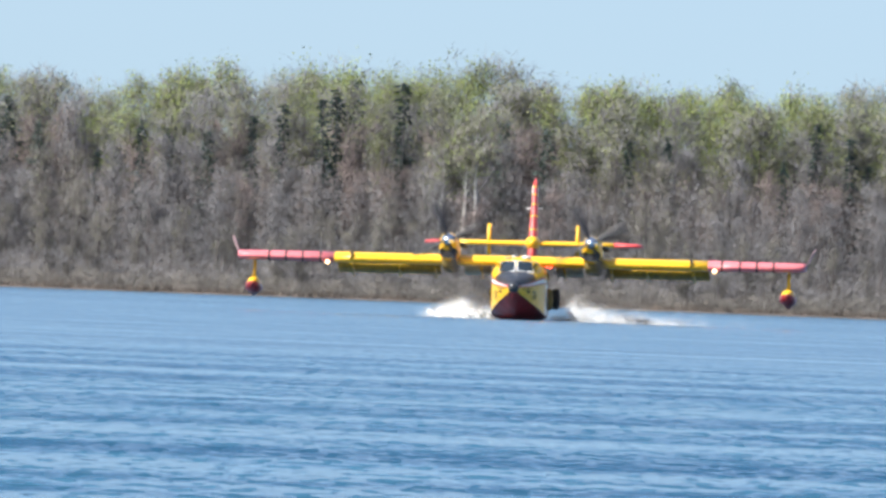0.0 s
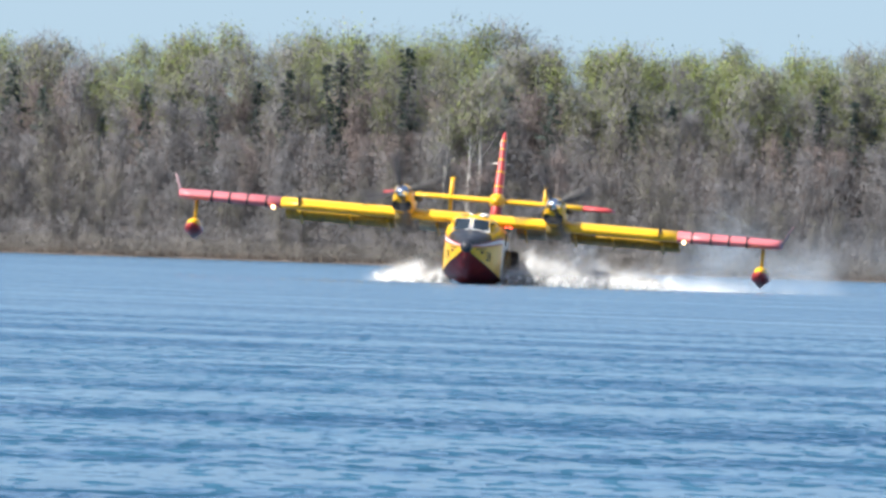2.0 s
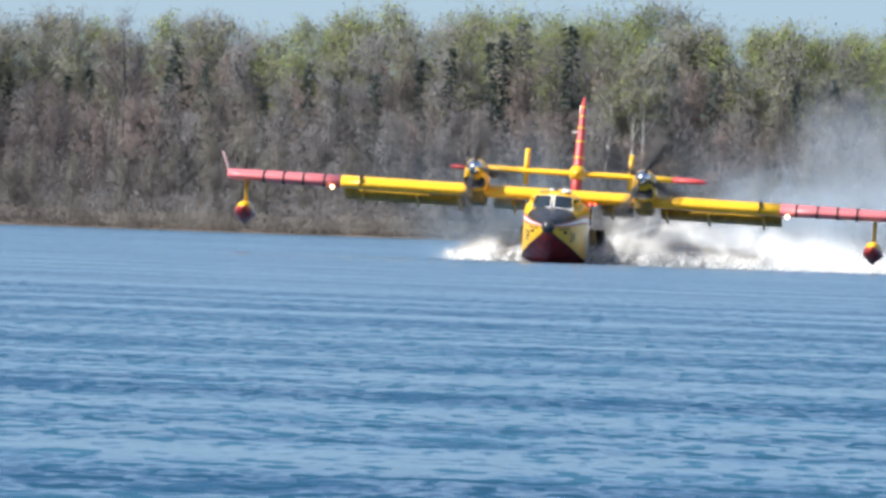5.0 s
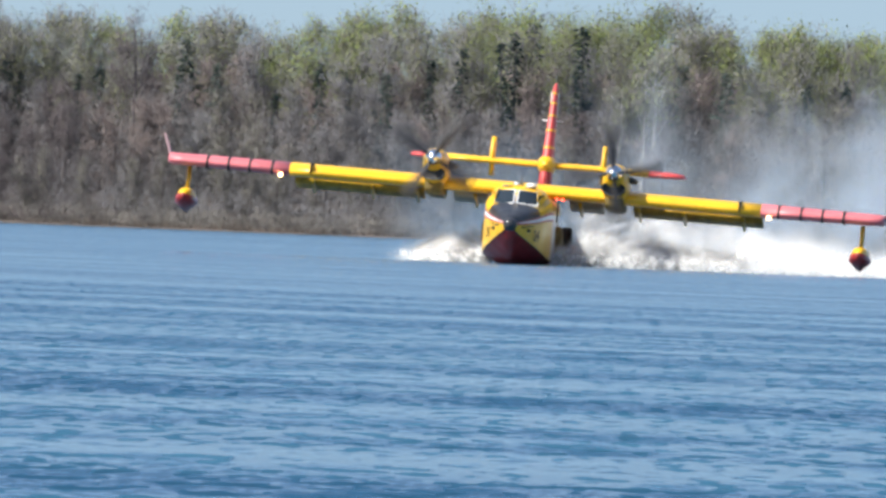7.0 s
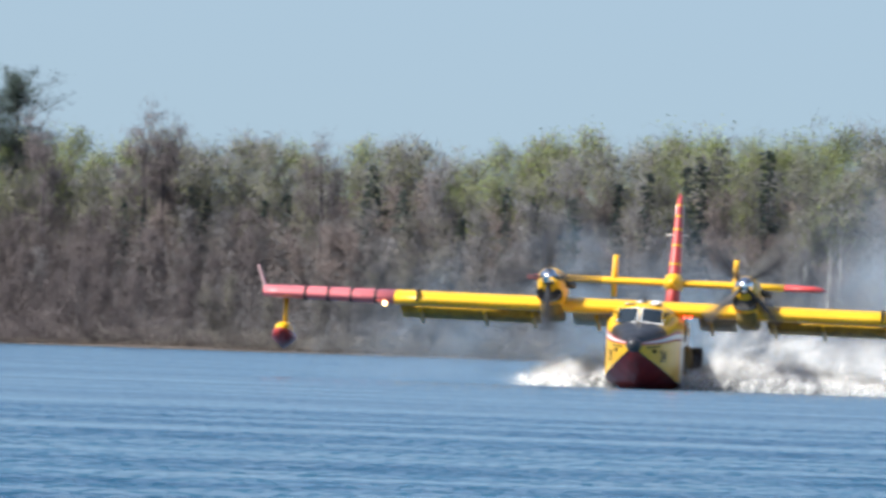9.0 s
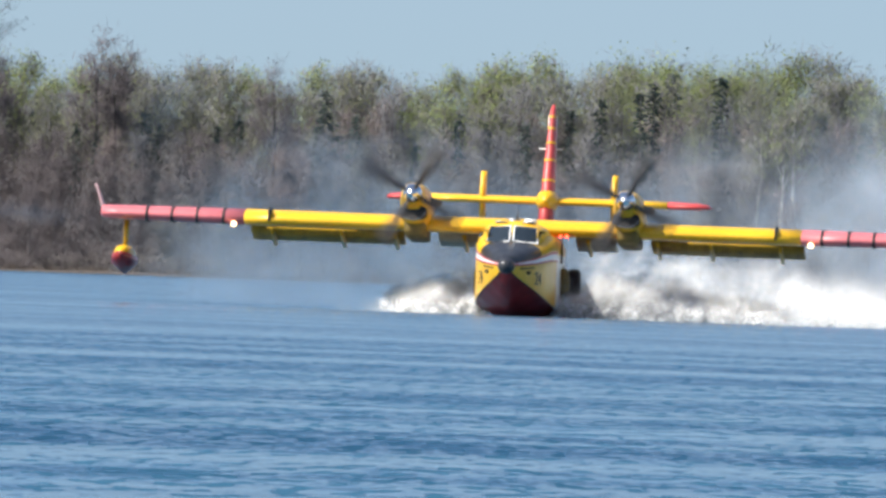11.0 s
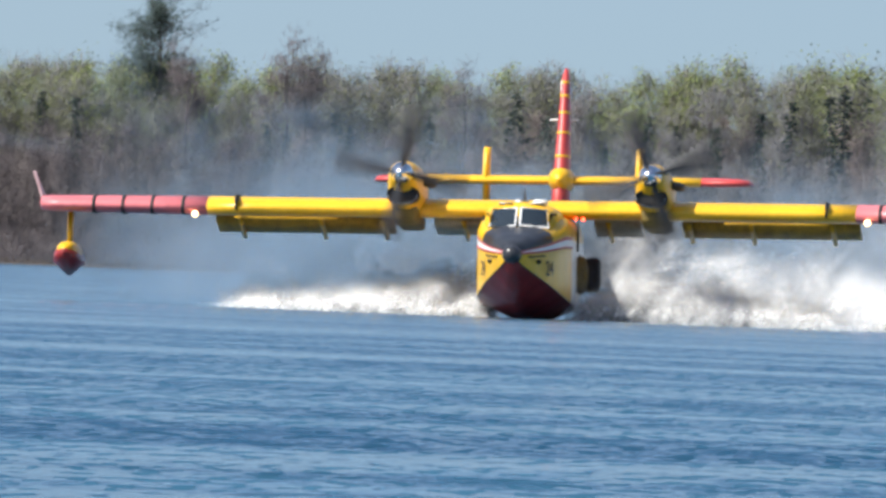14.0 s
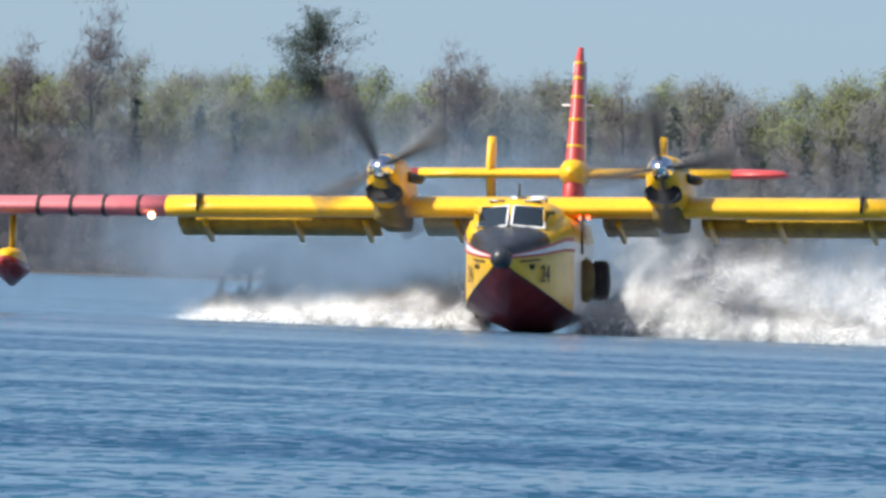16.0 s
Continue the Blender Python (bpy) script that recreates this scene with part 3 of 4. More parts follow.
# ---- water bomber; local x to its port side, y aft, z up from the keel ----
HULL = [  # y, keel z, chine z, chine half width, side half width, shoulder z, top z, top half width
    (-7.75, 1.45, 1.50, 0.10, 0.12, 1.70, 1.86, 0.06),
    (-7.4, 1.00, 1.29, 0.30, 0.34, 1.78, 2.02, 0.25),
    (-6.8, 0.55, 1.08, 0.57, 0.61, 1.90, 2.22, 0.48),
    (-6.0, 0.20, 0.86, 0.85, 0.89, 2.05, 2.42, 0.66),
    (-5.0, -0.04, 0.62, 1.11, 1.14, 2.25, 2.60, 0.80),
    (-4.0, -0.16, 0.45, 1.26, 1.28, 2.40, 2.95, 0.85),
    (-2.5, -0.24, 0.36, 1.31, 1.33, 2.45, 3.05, 0.85),
    (0.0, -0.25, 0.29, 1.31, 1.33, 2.45, 3.05, 0.85),
    (1.2, -0.22, 0.30, 1.29, 1.31, 2.45, 3.05, 0.82),
    (1.25, 0.05, 0.42, 1.25, 1.30, 2.45, 3.05, 0.82),
    (4.0, 0.55, 0.85, 0.95, 1.15, 2.45, 3.05, 0.70),
    (8.0, 1.15, 1.40, 0.50, 0.75, 2.35, 2.90, 0.45),
    (12.3, 1.75, 1.90, 0.15, 0.25, 2.30, 2.70, 0.15),
]


def hull_ring(y):
    zk, zc, wc, ws, zs, zt, wt = interp(HULL, y)
    s1, s2, s3 = (zc + q * (zs - zc) for q in (0.76, 0.87, 0.92))
    half = [(0, zk), (wc * 0.5, zk + (zc - zk) * 0.46), (wc, zc), (ws, zc + 0.1 * (zs - zc)), (ws, s1), (ws, s2), (ws, s3), (ws, zs)]
    for a in (25, 50, 70):
        half.append((wt * 0.0 + ws * math.cos(radians(a)) ** 0.8, zs + (zt - zs) * math.sin(radians(a))))
    half.append((0, zt))
    return half


def hull_skin(name, i0, i1, mat, root, ys, label="", off=0.0, sides=(1, -1)):
    """The strip of the hull's skin between two of its length lines."""
    bm = bmesh.new()
    for sgn in sides:
        rows = []
        for y in ys:
            rows.append([bm.verts.new((sgn * (x + off * (x > 0)), y, z + off * 0.5)) for x, z in hull_ring(y)[i0:i1 + 1]])
        for a, b in zip(rows, rows[1:]):
            for i in range(len(a) - 1):
                bm.faces.new((a[i], a[i + 1], b[i + 1], b[i]))
    bmesh.ops.remove_doubles(bm, verts=bm.verts, dist=0.0005)
    return part(name, bm, mat, root, label)


def water_bomber():
    root = tagged(new("water_bomber"), "yellow and red twin-propeller amphibious water bomber skimming the lake", "aircraft")
    fine = sorted(set([*np.linspace(-7.75, -4, 16), *[r[0] for r in HULL], *np.linspace(-4, 12.3, 14)]))
    fore = [y for y in fine if y <= -2.4]
    aft = [y for y in fine if y >= -2.6]
    bottom = hull_skin("hull_bottom", 0, 2, HULL_RED, root, fine, "dark red planing bottom with a V keel")
    part("chine_rail", tube([(hull_ring(y)[2][0] + 0.01, y, hull_ring(y)[2][1]) for y in fore], [0.018] * len(fore)), BLACK, bottom)
    part("chine_rail", tube([(-hull_ring(y)[2][0] - 0.01, y, hull_ring(y)[2][1]) for y in fore], [0.018] * len(fore)), BLACK, bottom)
    hull_skin("bow_side", 2, 4, YELLOW, root, fore)
    hull_skin("aft_side", 2, 4, WHITE, root, aft, "white lower fuselage side")
    hull_skin("stripe", 4, 5, WHITE, root, fore, "white cheat line edged in red")
    hull_skin("stripe", 4, 5, WHITE, root, aft)
    hull_skin("stripe_edge", 5, 6, RED, root, fore, "red edge of the cheat line")
    deck = hull_skin("upper_fuselage", 5, 11, YELLOW, root, aft)
    nose_ys = [y for y in fine if y <= -4.9]
    hull_skin("antiglare_panel", 6, 11, BLACK, root, [y for y in nose_ys if y < -5.5] + [-5.5], "satin black antiglare panel over the nose")
    hull_skin("antiglare_panel", 9, 11, BLACK, root, [-5.5, -5.2, -4.9, -4.6, -2.6])
    hull_skin("shoulder", 6, 9, YELLOW, root, [-5.5, -5.2, -4.9, -4.6, -4.0, -2.6])
    for sgn in (1, -1):  # red trim under the stripe
        part("red_line", tube([(sgn * (hull_ring(y)[4][0] + 0.004), y, hull_ring(y)[4][1]) for y in fore], [0.03] * len(fore)), RED, root)
    part("radome", loft([oval(0, y, 1.62, r, r * 0.95, 18) for y, r in ((-8.0, 0.02), (-7.98, 0.14), (-7.88, 0.23), (-7.6, 0.29), (-7.2, 0.30))]), BLACK, root, "black rounded nose cap")
    # cockpit
    cab = part("cockpit", loft([oval(0, y, zc, w, hh, 24, 2.8) for y, zc, w, hh in
               ((-5.25, 2.42, 0.80, 0.12), (-5.0, 2.46, 0.95, 0.30), (-4.7, 2.54, 1.02, 0.52), (-4.2, 2.60, 1.06, 0.62), (-2.6, 2.58, 1.10, 0.64), (-0.8, 2.6, 1.0, 0.62))]), YELLOW, root)
    for sgn in (-1, 1):
        def pt(u, v):   # windscreen plane from sill to roof
            return Vector((sgn * (0.06 + 0.80 * u - 0.08 * v * u), -5.70 + 0.56 * v + 0.16 * u + 0.2 * u * u, 2.50 + 0.52 * v - 0.05 * u))
        grid = [[pt(i / 6, j / 4) for i in range(7)] for j in range(5)]
        pane = part("windscreen_pane", loft(grid, closed=False, caps=False), GLASS, root, "dark glossy windscreen pane")
        edge = [pt(0, 0), pt(1, 0), pt(1, 1), pt(0, 1), pt(0, 0)]
        part("frame", tube([p + Vector((0, -0.015, 0)) for p in edge], [0.035] * 5, 6), WHITE, pane)
        side = [[Vector((sgn * (0.84 + 0.17 * a + 0.0 * b), -5.15 + 0.75 * a, 2.46 + 0.44 * b)) for a in (0, 0.5, 1)] for b in (0, 0.5, 1)]
        sp = part("side_window", loft(side, closed=False, caps=False), GLASS, root)
        part("frame", tube([side[0][0], side[0][2], side[2][2], side[2][0], side[0][0]], [0.03] * 5, 6), YELLOW, sp)
        part("roof_window", box(sgn * 0.45 - 0.2, sgn * 0.45 + 0.2, -4.5, -4.0, 3.13, 3.19, 0.02), GREY, root)
    for x in (-0.25, 0.3):
        part("roof_hatch", box(x - 0.2, x + 0.2, -1.5, -0.95, 3.18, 3.36, 0.03), GREY if x < 0 else WHITE, root, "pale roof fairing")
    part("antenna", box(-0.02, 0.02, -3.4, -3.1, 3.2, 3.62, 0.008), BLACK, root)
    for x in (0.35, 0.55):
        part("beacon", loft([oval(x + 0.95, -0.8, 2.83, 0.04, 0.04, 10), oval(x + 0.95, -0.7, 2.83, 0.05, 0.05, 10)]), BEACON, root, "small red glowing beacon")
    for sgn in (1, -1):
        part("bow_rail", tube([(sgn * (hull_ring(y)[4][0] + 0.03), y, hull_ring(y)[4][1] - 0.12) for y in (-7.2, -6.9, -6.5, -6.2)], [0.022] * 4, 6), DARK, root)
        part("mooring_fitting", box(sgn * 0.68 - 0.09, sgn * 0.68 + 0.09, -6.72, -6.6, 1.38, 1.5, 0.02), DARK, root)
        part("wheel_fairing", loft([oval(sgn * 1.40, y, 1.22, w, hh, 18, 2.4) for y, w, hh in ((-0.62, 0.10, 0.38), (-0.5, 0.2, 0.52), (0.0, 0.22, 0.56), (1.4, 0.12, 0.4))]), SOOTY, root, "olive-brown wheel well fairing")
    # bow number
    for sgn in (1, -1):
        cu = bpy.data.curves.new("bow_number", "FONT")
        cu.body, cu.size, cu.extrude, cu.align_x = "24", 0.62, 0.004, "CENTER"
        cu.materials.append(DARK)
        tx = new("bow_number", cu)
        tx.parent = root
        tx.matrix_basis = pose(sgn * 0.965, -5.9, 1.06, 90, 0, sgn * 74)
        tagged(tx, "dark fleet number on the bow")
    # wing
    ctr = [section(x, -1.0, 3.4, 3.02, 0.60) for x in np.linspace(-9.4, 9.4, 15)]
    wing = part("wing", loft(ctr), YELLOW, root, "straight high yellow wing")
    for sgn in (1, -1):
        part("outer_wing", loft([section(sgn * x, -1.0 + d, 3.4 - 1.2 * d, 3.02 + 0.01 * k, 0.60 - 0.03 * k)
                                 for k, (x, d) in enumerate(((9.4, 0), (10.9, 0.0), (12.4, 0.02), (13.7, 0.05), (14.15, 0.16), (14.28, 0.5)))]), PINK_RED, root, "faded red outer wing panel")
        for x in (10.1, 11.0, 11.85, 12.7):
            part("wing_band", loft([[(px, py - 0.006, pz * 1.0 + (0.006 if pz > 3.02 else -0.006)) for px, py, pz in section(sgn * (x + e), -1.004, 3.3, 3.025, 0.605)] for e in (-0.045, 0.045)]), DARK, root)
        part("wing_fence", box(sgn * 8.55 - 0.035, sgn * 8.55 + 0.035, -1.08, 0.6, 2.95, 3.42, 0.015), DARK, root, "small dark wing fence")
        part("winglet", loft([[(sgn * x, y0, z), (sgn * (x + 0.05), (y0 + y1) / 2, z), (sgn * x, y1, z), (sgn * (x - 0.05), (y0 + y1) / 2, z)] for x, z, y0, y1 in
             ((14.25, 3.07, -0.4, 2.0), (14.38, 3.42, 0.2, 2.05), (14.62, 3.95, 1.0, 2.1), (14.70, 4.08, 1.5, 2.12))]), WINGLET, root, "pale upswept winglet")
        # flap, lowered
        for k, (a, b) in enumerate(((1.65, 3.0), (4.2, 9.35))):
            part("flap", loft([[(sgn * x, 1.45, 2.84), (sgn * x, 1.75, 2.94), (sgn * x, 2.9, 2.48), (sgn * x, 2.86, 2.42), (sgn * x, 1.5, 2.68)] for x in np.linspace(a, b, 6)]), FLAP if k else BEIGE, root, "lowered flap, underside shade painted brown" if k else "pale inboard flap")
        for x in (2.1, 4.45, 6.25, 8.6):
            part("flap_bracket", loft([[(sgn * x + e, y, z) for y, z in ((0.6, 2.76), (1.4, 2.56), (2.7, 2.24), (2.86, 2.28), (2.4, 2.58), (1.4, 2.8))] for e in (-0.05, 0.05)]), YELLOW, root)
        part("landing_light", loft([oval(sgn * 9.74, y, 2.83, r, r, 14) for y, r in ((-1.06, 0.05), (-1.03, 0.085), (-0.9, 0.095))]), LIT, root, "glowing round landing light")
        part("leading_edge_strip", tube([(sgn * x, -0.86, 2.76) for x in np.linspace(5.6, 8.6, 8)], [0.028] * 8, 6), YELLOW, root)
        # float
        pyl = part("float_pylon", loft([[(sgn * (13.45 + dx * 0.09), y, z) for dx, y in ((0, -0.55 + s), (1, -0.1 + s), (0, 0.75 + s), (-1, -0.1 + s))] for z, s in ((2.85, 0.25), (2.4, 0.12), (1.80, 0.0))]), YELLOW, root)
        part("float", loft([oval(sgn * 13.45, y, z + 0.12, w * 0.94, hh * 0.92, 18, 2.3) for y, z, w, hh in
             ((-1.75, 1.60, 0.03, 0.03), (-1.6, 1.58, 0.17, 0.20), (-1.2, 1.52, 0.31, 0.36), (-0.5, 1.46, 0.38, 0.46), (0.4, 1.46, 0.36, 0.44), (1.4, 1.56, 0.22, 0.26), (1.9, 1.64, 0.04, 0.05))]), YELLOW, root, "yellow wing-tip float with a dark red bottom")
        part("float_bottom", loft([[(sgn * 13.45 - w, y, z + 0.17), (sgn * 13.45 - w * 1.06, y, z - 0.02), (sgn * 13.45, y, z + 0.12 - d * 0.92), (sgn * 13.45 + w * 1.06, y, z - 0.02), (sgn * 13.45 + w, y, z + 0.17)] for y, z, w, d in
             ((-1.8, 1.60, 0.03, 0.05), (-1.62, 1.56, 0.20, 0.30), (-1.2, 1.50, 0.335, 0.45), (-0.5, 1.42, 0.405, 0.58), (0.5, 1.42, 0.385, 0.55), (1.4, 1.52, 0.24, 0.34), (1.9, 1.6, 0.05, 0.08))]), HULL_RED, root, "dark red keel of the float")
        # engine
        nx = sgn * 3.59
        nac = part("nacelle", loft([oval(nx, y, z - 0.1, w * 0.92, hh, 22, 2.5) for y, z, w, hh in
              ((-2.75, 4.10, 0.30, 0.30), (-2.6, 4.02, 0.40, 0.42), (-2.2, 3.88, 0.50, 0.62), (-1.4, 3.76, 0.56, 0.74), (-0.4, 3.68, 0.56, 0.80), (1.0, 3.58, 0.50, 0.76), (2.2, 3.5, 0.40, 0.60), (3.0, 3.4, 0.2, 0.3))]), YELLOW, root, "yellow engine nacelle streaked with soot")
        part("air_intake", loft([oval(nx, y, 3.42, w, hh, 20, 2.6) for y, w, hh in ((-2.60, 0.42, 0.21), (-2.66, 0.45, 0.24), (-2.3, 0.47, 0.27), (-1.6, 0.44, 0.27))]), DARK, nac, "dark oval intake")
        part("intake_lip", tube([(nx + 0.43 * math.cos(a), -2.64, 3.42 - 0.26 * math.sin(a)) for a in np.linspace(math.pi, 0, 9)], [0.025] * 9, 6), GREY, nac)
        part("lower_cowl", loft([oval(nx, y, z - 0.06, w, hh, 18, 5) for y, z, w, hh in ((-1.75, 3.0, 0.28, 0.16), (-1.7, 2.98, 0.34, 0.24), (-0.6, 2.90, 0.38, 0.28), (1.2, 2.8, 0.36, 0.26), (2.0, 2.85, 0.25, 0.16))]), SOOTY, nac, "sooty lower cowling")
        part("exhaust", tube([(nx + 0.5, -1.3, 3.85), (nx + 0.66, -1.0, 3.8), (nx + 0.72, -0.4, 3.8)], [0.12, 0.13, 0.12], 10), DARK, nac)
        # main wheel folded against the side
        wx = 1.69 if sgn > 0 else -1.44
        wheel = part("main_wheel", loft([[(wx + sgn * dx, 0.62 + r * math.cos(a), 1.25 + r * math.sin(a)) for a in np.linspace(0, 2 * math.pi, 25)[:-1]] for dx, r in
                ((-0.21, 0.28), (-0.22, 0.42), (-0.15, 0.50), (0.0, 0.52), (0.15, 0.50), (0.22, 0.42), (0.21, 0.28))]), TYRE, root, "black main wheel tucked beside the hull")
        part("hub", loft([[(wx + sgn * dx, 0.62 + r * math.cos(a), 1.25 + r * math.sin(a)) for a in np.linspace(0, 2 * math.pi, 17)[:-1]] for dx, r in ((-0.14, 0.31), (0.20, 0.29), (0.205, 0.12))]), GREY, wheel)
        part("wheel_strut", tube([(sgn * 1.25, 0.62, 1.2), (sgn * 1.6, 0.62, 1.25)], [0.09, 0.08], 10), GREY, root)
        part("wheel_bay", box(sgn * 1.315 - 0.012, sgn * 1.315 + 0.012, -0.6, 1.1, 0.72, 1.85, 0.01), SOOTY, root, "dark wheel bay on the side")
        part("side_strut", tube([(sgn * 1.36, -0.9, 2.9), (sgn * 1.36, -0.75, 1.9)], [0.03, 0.03], 6), DARK, root)
    # tail
    fin_rings = []
    for z, y0, y1, th in ((2.7, 8.2, 12.2, 0.56), (4.2, 9.3, 12.3, 0.50), (6.0, 10.3, 12.3, 0.36), (7.3, 10.95, 12.25, 0.22), (7.58, 11.3, 12.15, 0.1)):
        fin_rings.append([(0, y0, z), (th * 0.42, y0 + 0.12 * (y1 - y0), z), (th * 0.5, y0 + 0.35 * (y1 - y0), z), (0.02, y1, z), (-0.02, y1, z), (-th * 0.5, y0 + 0.35 * (y1 - y0), z), (-th * 0.42, y0 + 0.12 * (y1 - y0), z)])
    fin = part("tail_fin", loft(fin_rings), RED, root, "tall swept red fin with yellow bands")
    for z in (4.95, 5.65, 6.25, 6.75, 7.15):
        y0, y1, th = (float(np.interp(z, [2.7, 4.2, 6.0, 7.3, 7.58], c)) for c in ((8.2, 9.3, 10.3, 10.95, 11.3), (12.2, 12.3, 12.3, 12.25, 12.15), (0.56, 0.50, 0.36, 0.22, 0.1)))
        part("fin_band", loft([[(0, y0 - 0.012, zz), (th * 0.42 + 0.008, y0 + 0.12 * (y1 - y0), zz), (th * 0.5 + 0.008, y0 + 0.35 * (y1 - y0), zz), (0.03, y1, zz), (-0.03, y1, zz), (-th * 0.5 - 0.008, y0 + 0.35 * (y1 - y0), zz), (-th * 0.42 - 0.008, y0 + 0.12 * (y1 - y0), zz)] for zz in (z - 0.05, z + 0.05)]), YELLOW, fin)
    part("rudder", loft([[(w, y, z) for w, y in ((0.16, 11.4), (0.10, 12.2), (0.02, 12.75), (-0.02, 12.75), (-0.10, 12.2), (-0.16, 11.4))] for z in (3.0, 5.2, 7.2)]), WHITE, fin, "white rudder")
    part("antenna", tube([(-0.42, 10.9, 6.05), (0.42, 10.9, 6.05)], [0.025, 0.025], 6), WHITE, fin)
    part("tail_bullet", loft([oval(0, y, 4.25, r, r * 1.05, 18) for y, r in ((9.0, 0.03), (9.15, 0.20), (9.5, 0.33), (10.2, 0.40), (11.6, 0.30), (12.6, 0.05))]), YELLOW, root, "yellow bullet fairing at the tail")
    part("tailplane", loft([section(x, 9.95 + 0.25 * abs(x) / 5.5, 2.3 - 0.5 * abs(x) / 5.5, 4.22, 0.30) for x in np.linspace(-4.1, 4.1, 9)]), YELLOW, root)
    for sgn in (1, -1):
        part("tailplane_tip", loft([section(sgn * x, 10.14 + d, 1.93 - d, 4.22, t) for x, d, t in ((4.1, 0, 0.30), (5.1, 0.05, 0.27), (5.45, 0.2, 0.2), (5.55, 0.6, 0.08))]), RED, root, "red tailplane tip")
        part("finlet", loft([[(sgn * 2.25 + w, y, z) for w, y in ((0, y0), (0.11, y0 + 0.4), (0.02, y1), (-0.02, y1), (-0.11, y0 + 0.4))] for z, y0, y1 in ((3.65, 10.3, 11.9), (4.2, 10.1, 12.0), (5.0, 10.4, 12.0), (5.22, 10.6, 11.9))]), YELLOW, root, "small yellow auxiliary fin")
    return root


def propeller(parent, x):
    hub = part("propeller", loft([oval(0, y, 0, r, r, 20) for y, r in ((-0.66, 0.015), (-0.6, 0.13), (-0.44, 0.22), (-0.2, 0.30), (0.0, 0.33), (0.12, 0.33))]), CHROME, parent, "polished spinner with four black blades")
    for k in range(4):
        a = radians(90 * k)
        rings = []
        for s, c, th, tw in ((0.22, 0.14, 0.09, 45), (0.5, 0.26, 0.06, 34), (1.0, 0.38, 0.045, 24), (1.6, 0.38, 0.03, 18), (1.9, 0.3, 0.02, 16), (1.98, 0.14, 0.012, 15)):
            ring = []
            for u, v in ((-0.5, 0), (0, 0.5), (0.5, 0), (0, -0.5)):
                px, py = u * c * math.cos(radians(tw)) - v * th * math.sin(radians(tw)), u * c * math.sin(radians(tw)) + v * th * math.cos(radians(tw))
                ring.append((px * math.cos(a) + s * math.sin(a), py - 0.12, -px * math.sin(a) + s * math.cos(a)))
            rings.append(ring)
        part("blade", loft(rings), BLADE, hub)
    hub.matrix_basis = pose(x, -2.86, 4.04)
    return hub


plane = water_bomber()
prop_a, prop_b = propeller(plane, -3.59), propeller(plane, 3.59)


# ---- spray ----
def flakes(name, n, density, size, mat, parent, seed, label=""):
    """Water droplets as very many small flakes; density gives a place for each."""
    r = np.random.RandomState(seed)
    p = density(r, n)
    k = len(p)
    a, b = r.normal(size=(k, 3)), r.normal(size=(k, 3))
    a /= np.linalg.norm(a, axis=1)[:, None]
    b -= a * (a * b).sum(1)[:, None]
    b /= np.linalg.norm(b, axis=1)[:, None]
    s = (size * r.uniform(0.5, 1.3, k))[:, None]
    v = np.stack([p - a * s, p + a * s * 0.7 + b * s * 0.6, p + a * s * 0.3 - b * s * 0.8], 1).reshape(-1, 3)
    f = np.arange(3 * k).reshape(-1, 3)
    return piece(name, v, f, mat, parent, label)


def veils(name, places, mat, parent, seed):
    """Soft patches of fine spray, each turned its own way: places are (centre, radius)."""
    r = random.Random(seed)
    v, f, uv = [], [], []
    for c, rad in places:
        nrm = Vector((-0.4 + r.gauss(0, 0.6), -0.5 + r.gauss(0, 0.6), 0.4 + r.gauss(0, 0.6))).normalized()
        a = nrm.orthogonal().normalized()
        a.rotate(Matrix.Rotation(r.uniform(0, 6.28), 3, nrm))
        b = nrm.cross(a)
        i = len(v)
        q = r.uniform(0.65, 1.0)
        v += [Vector(c) + rad * (sa_ * a + sb_ * b * q) for sa_, sb_ in ((-1, -1), (1, -1), (1, 1), (-1, 1))]
        f.append((i, i + 1, i + 2, i + 3))
        uv += [(0, 0), (1, 0), (1, 1), (0, 1)]
    ob = piece(name, v, f, mat, parent)
    layer = ob.data.uv_layers.new(name="UVMap")
    layer.data.foreach_set("uv", [w for p in uv for w in p])
    up = [(-0.25 + r.gauss(0, 0.22), -0.4 + r.gauss(0, 0.22), 0.85) for _ in places]   # a cloud of drops is lit as a whole
    ob.data.normals_split_custom_set_from_vertices([Vector(q).normalized() for q in up for _ in range(4)])
    return tagged(ob, kind="stuff")


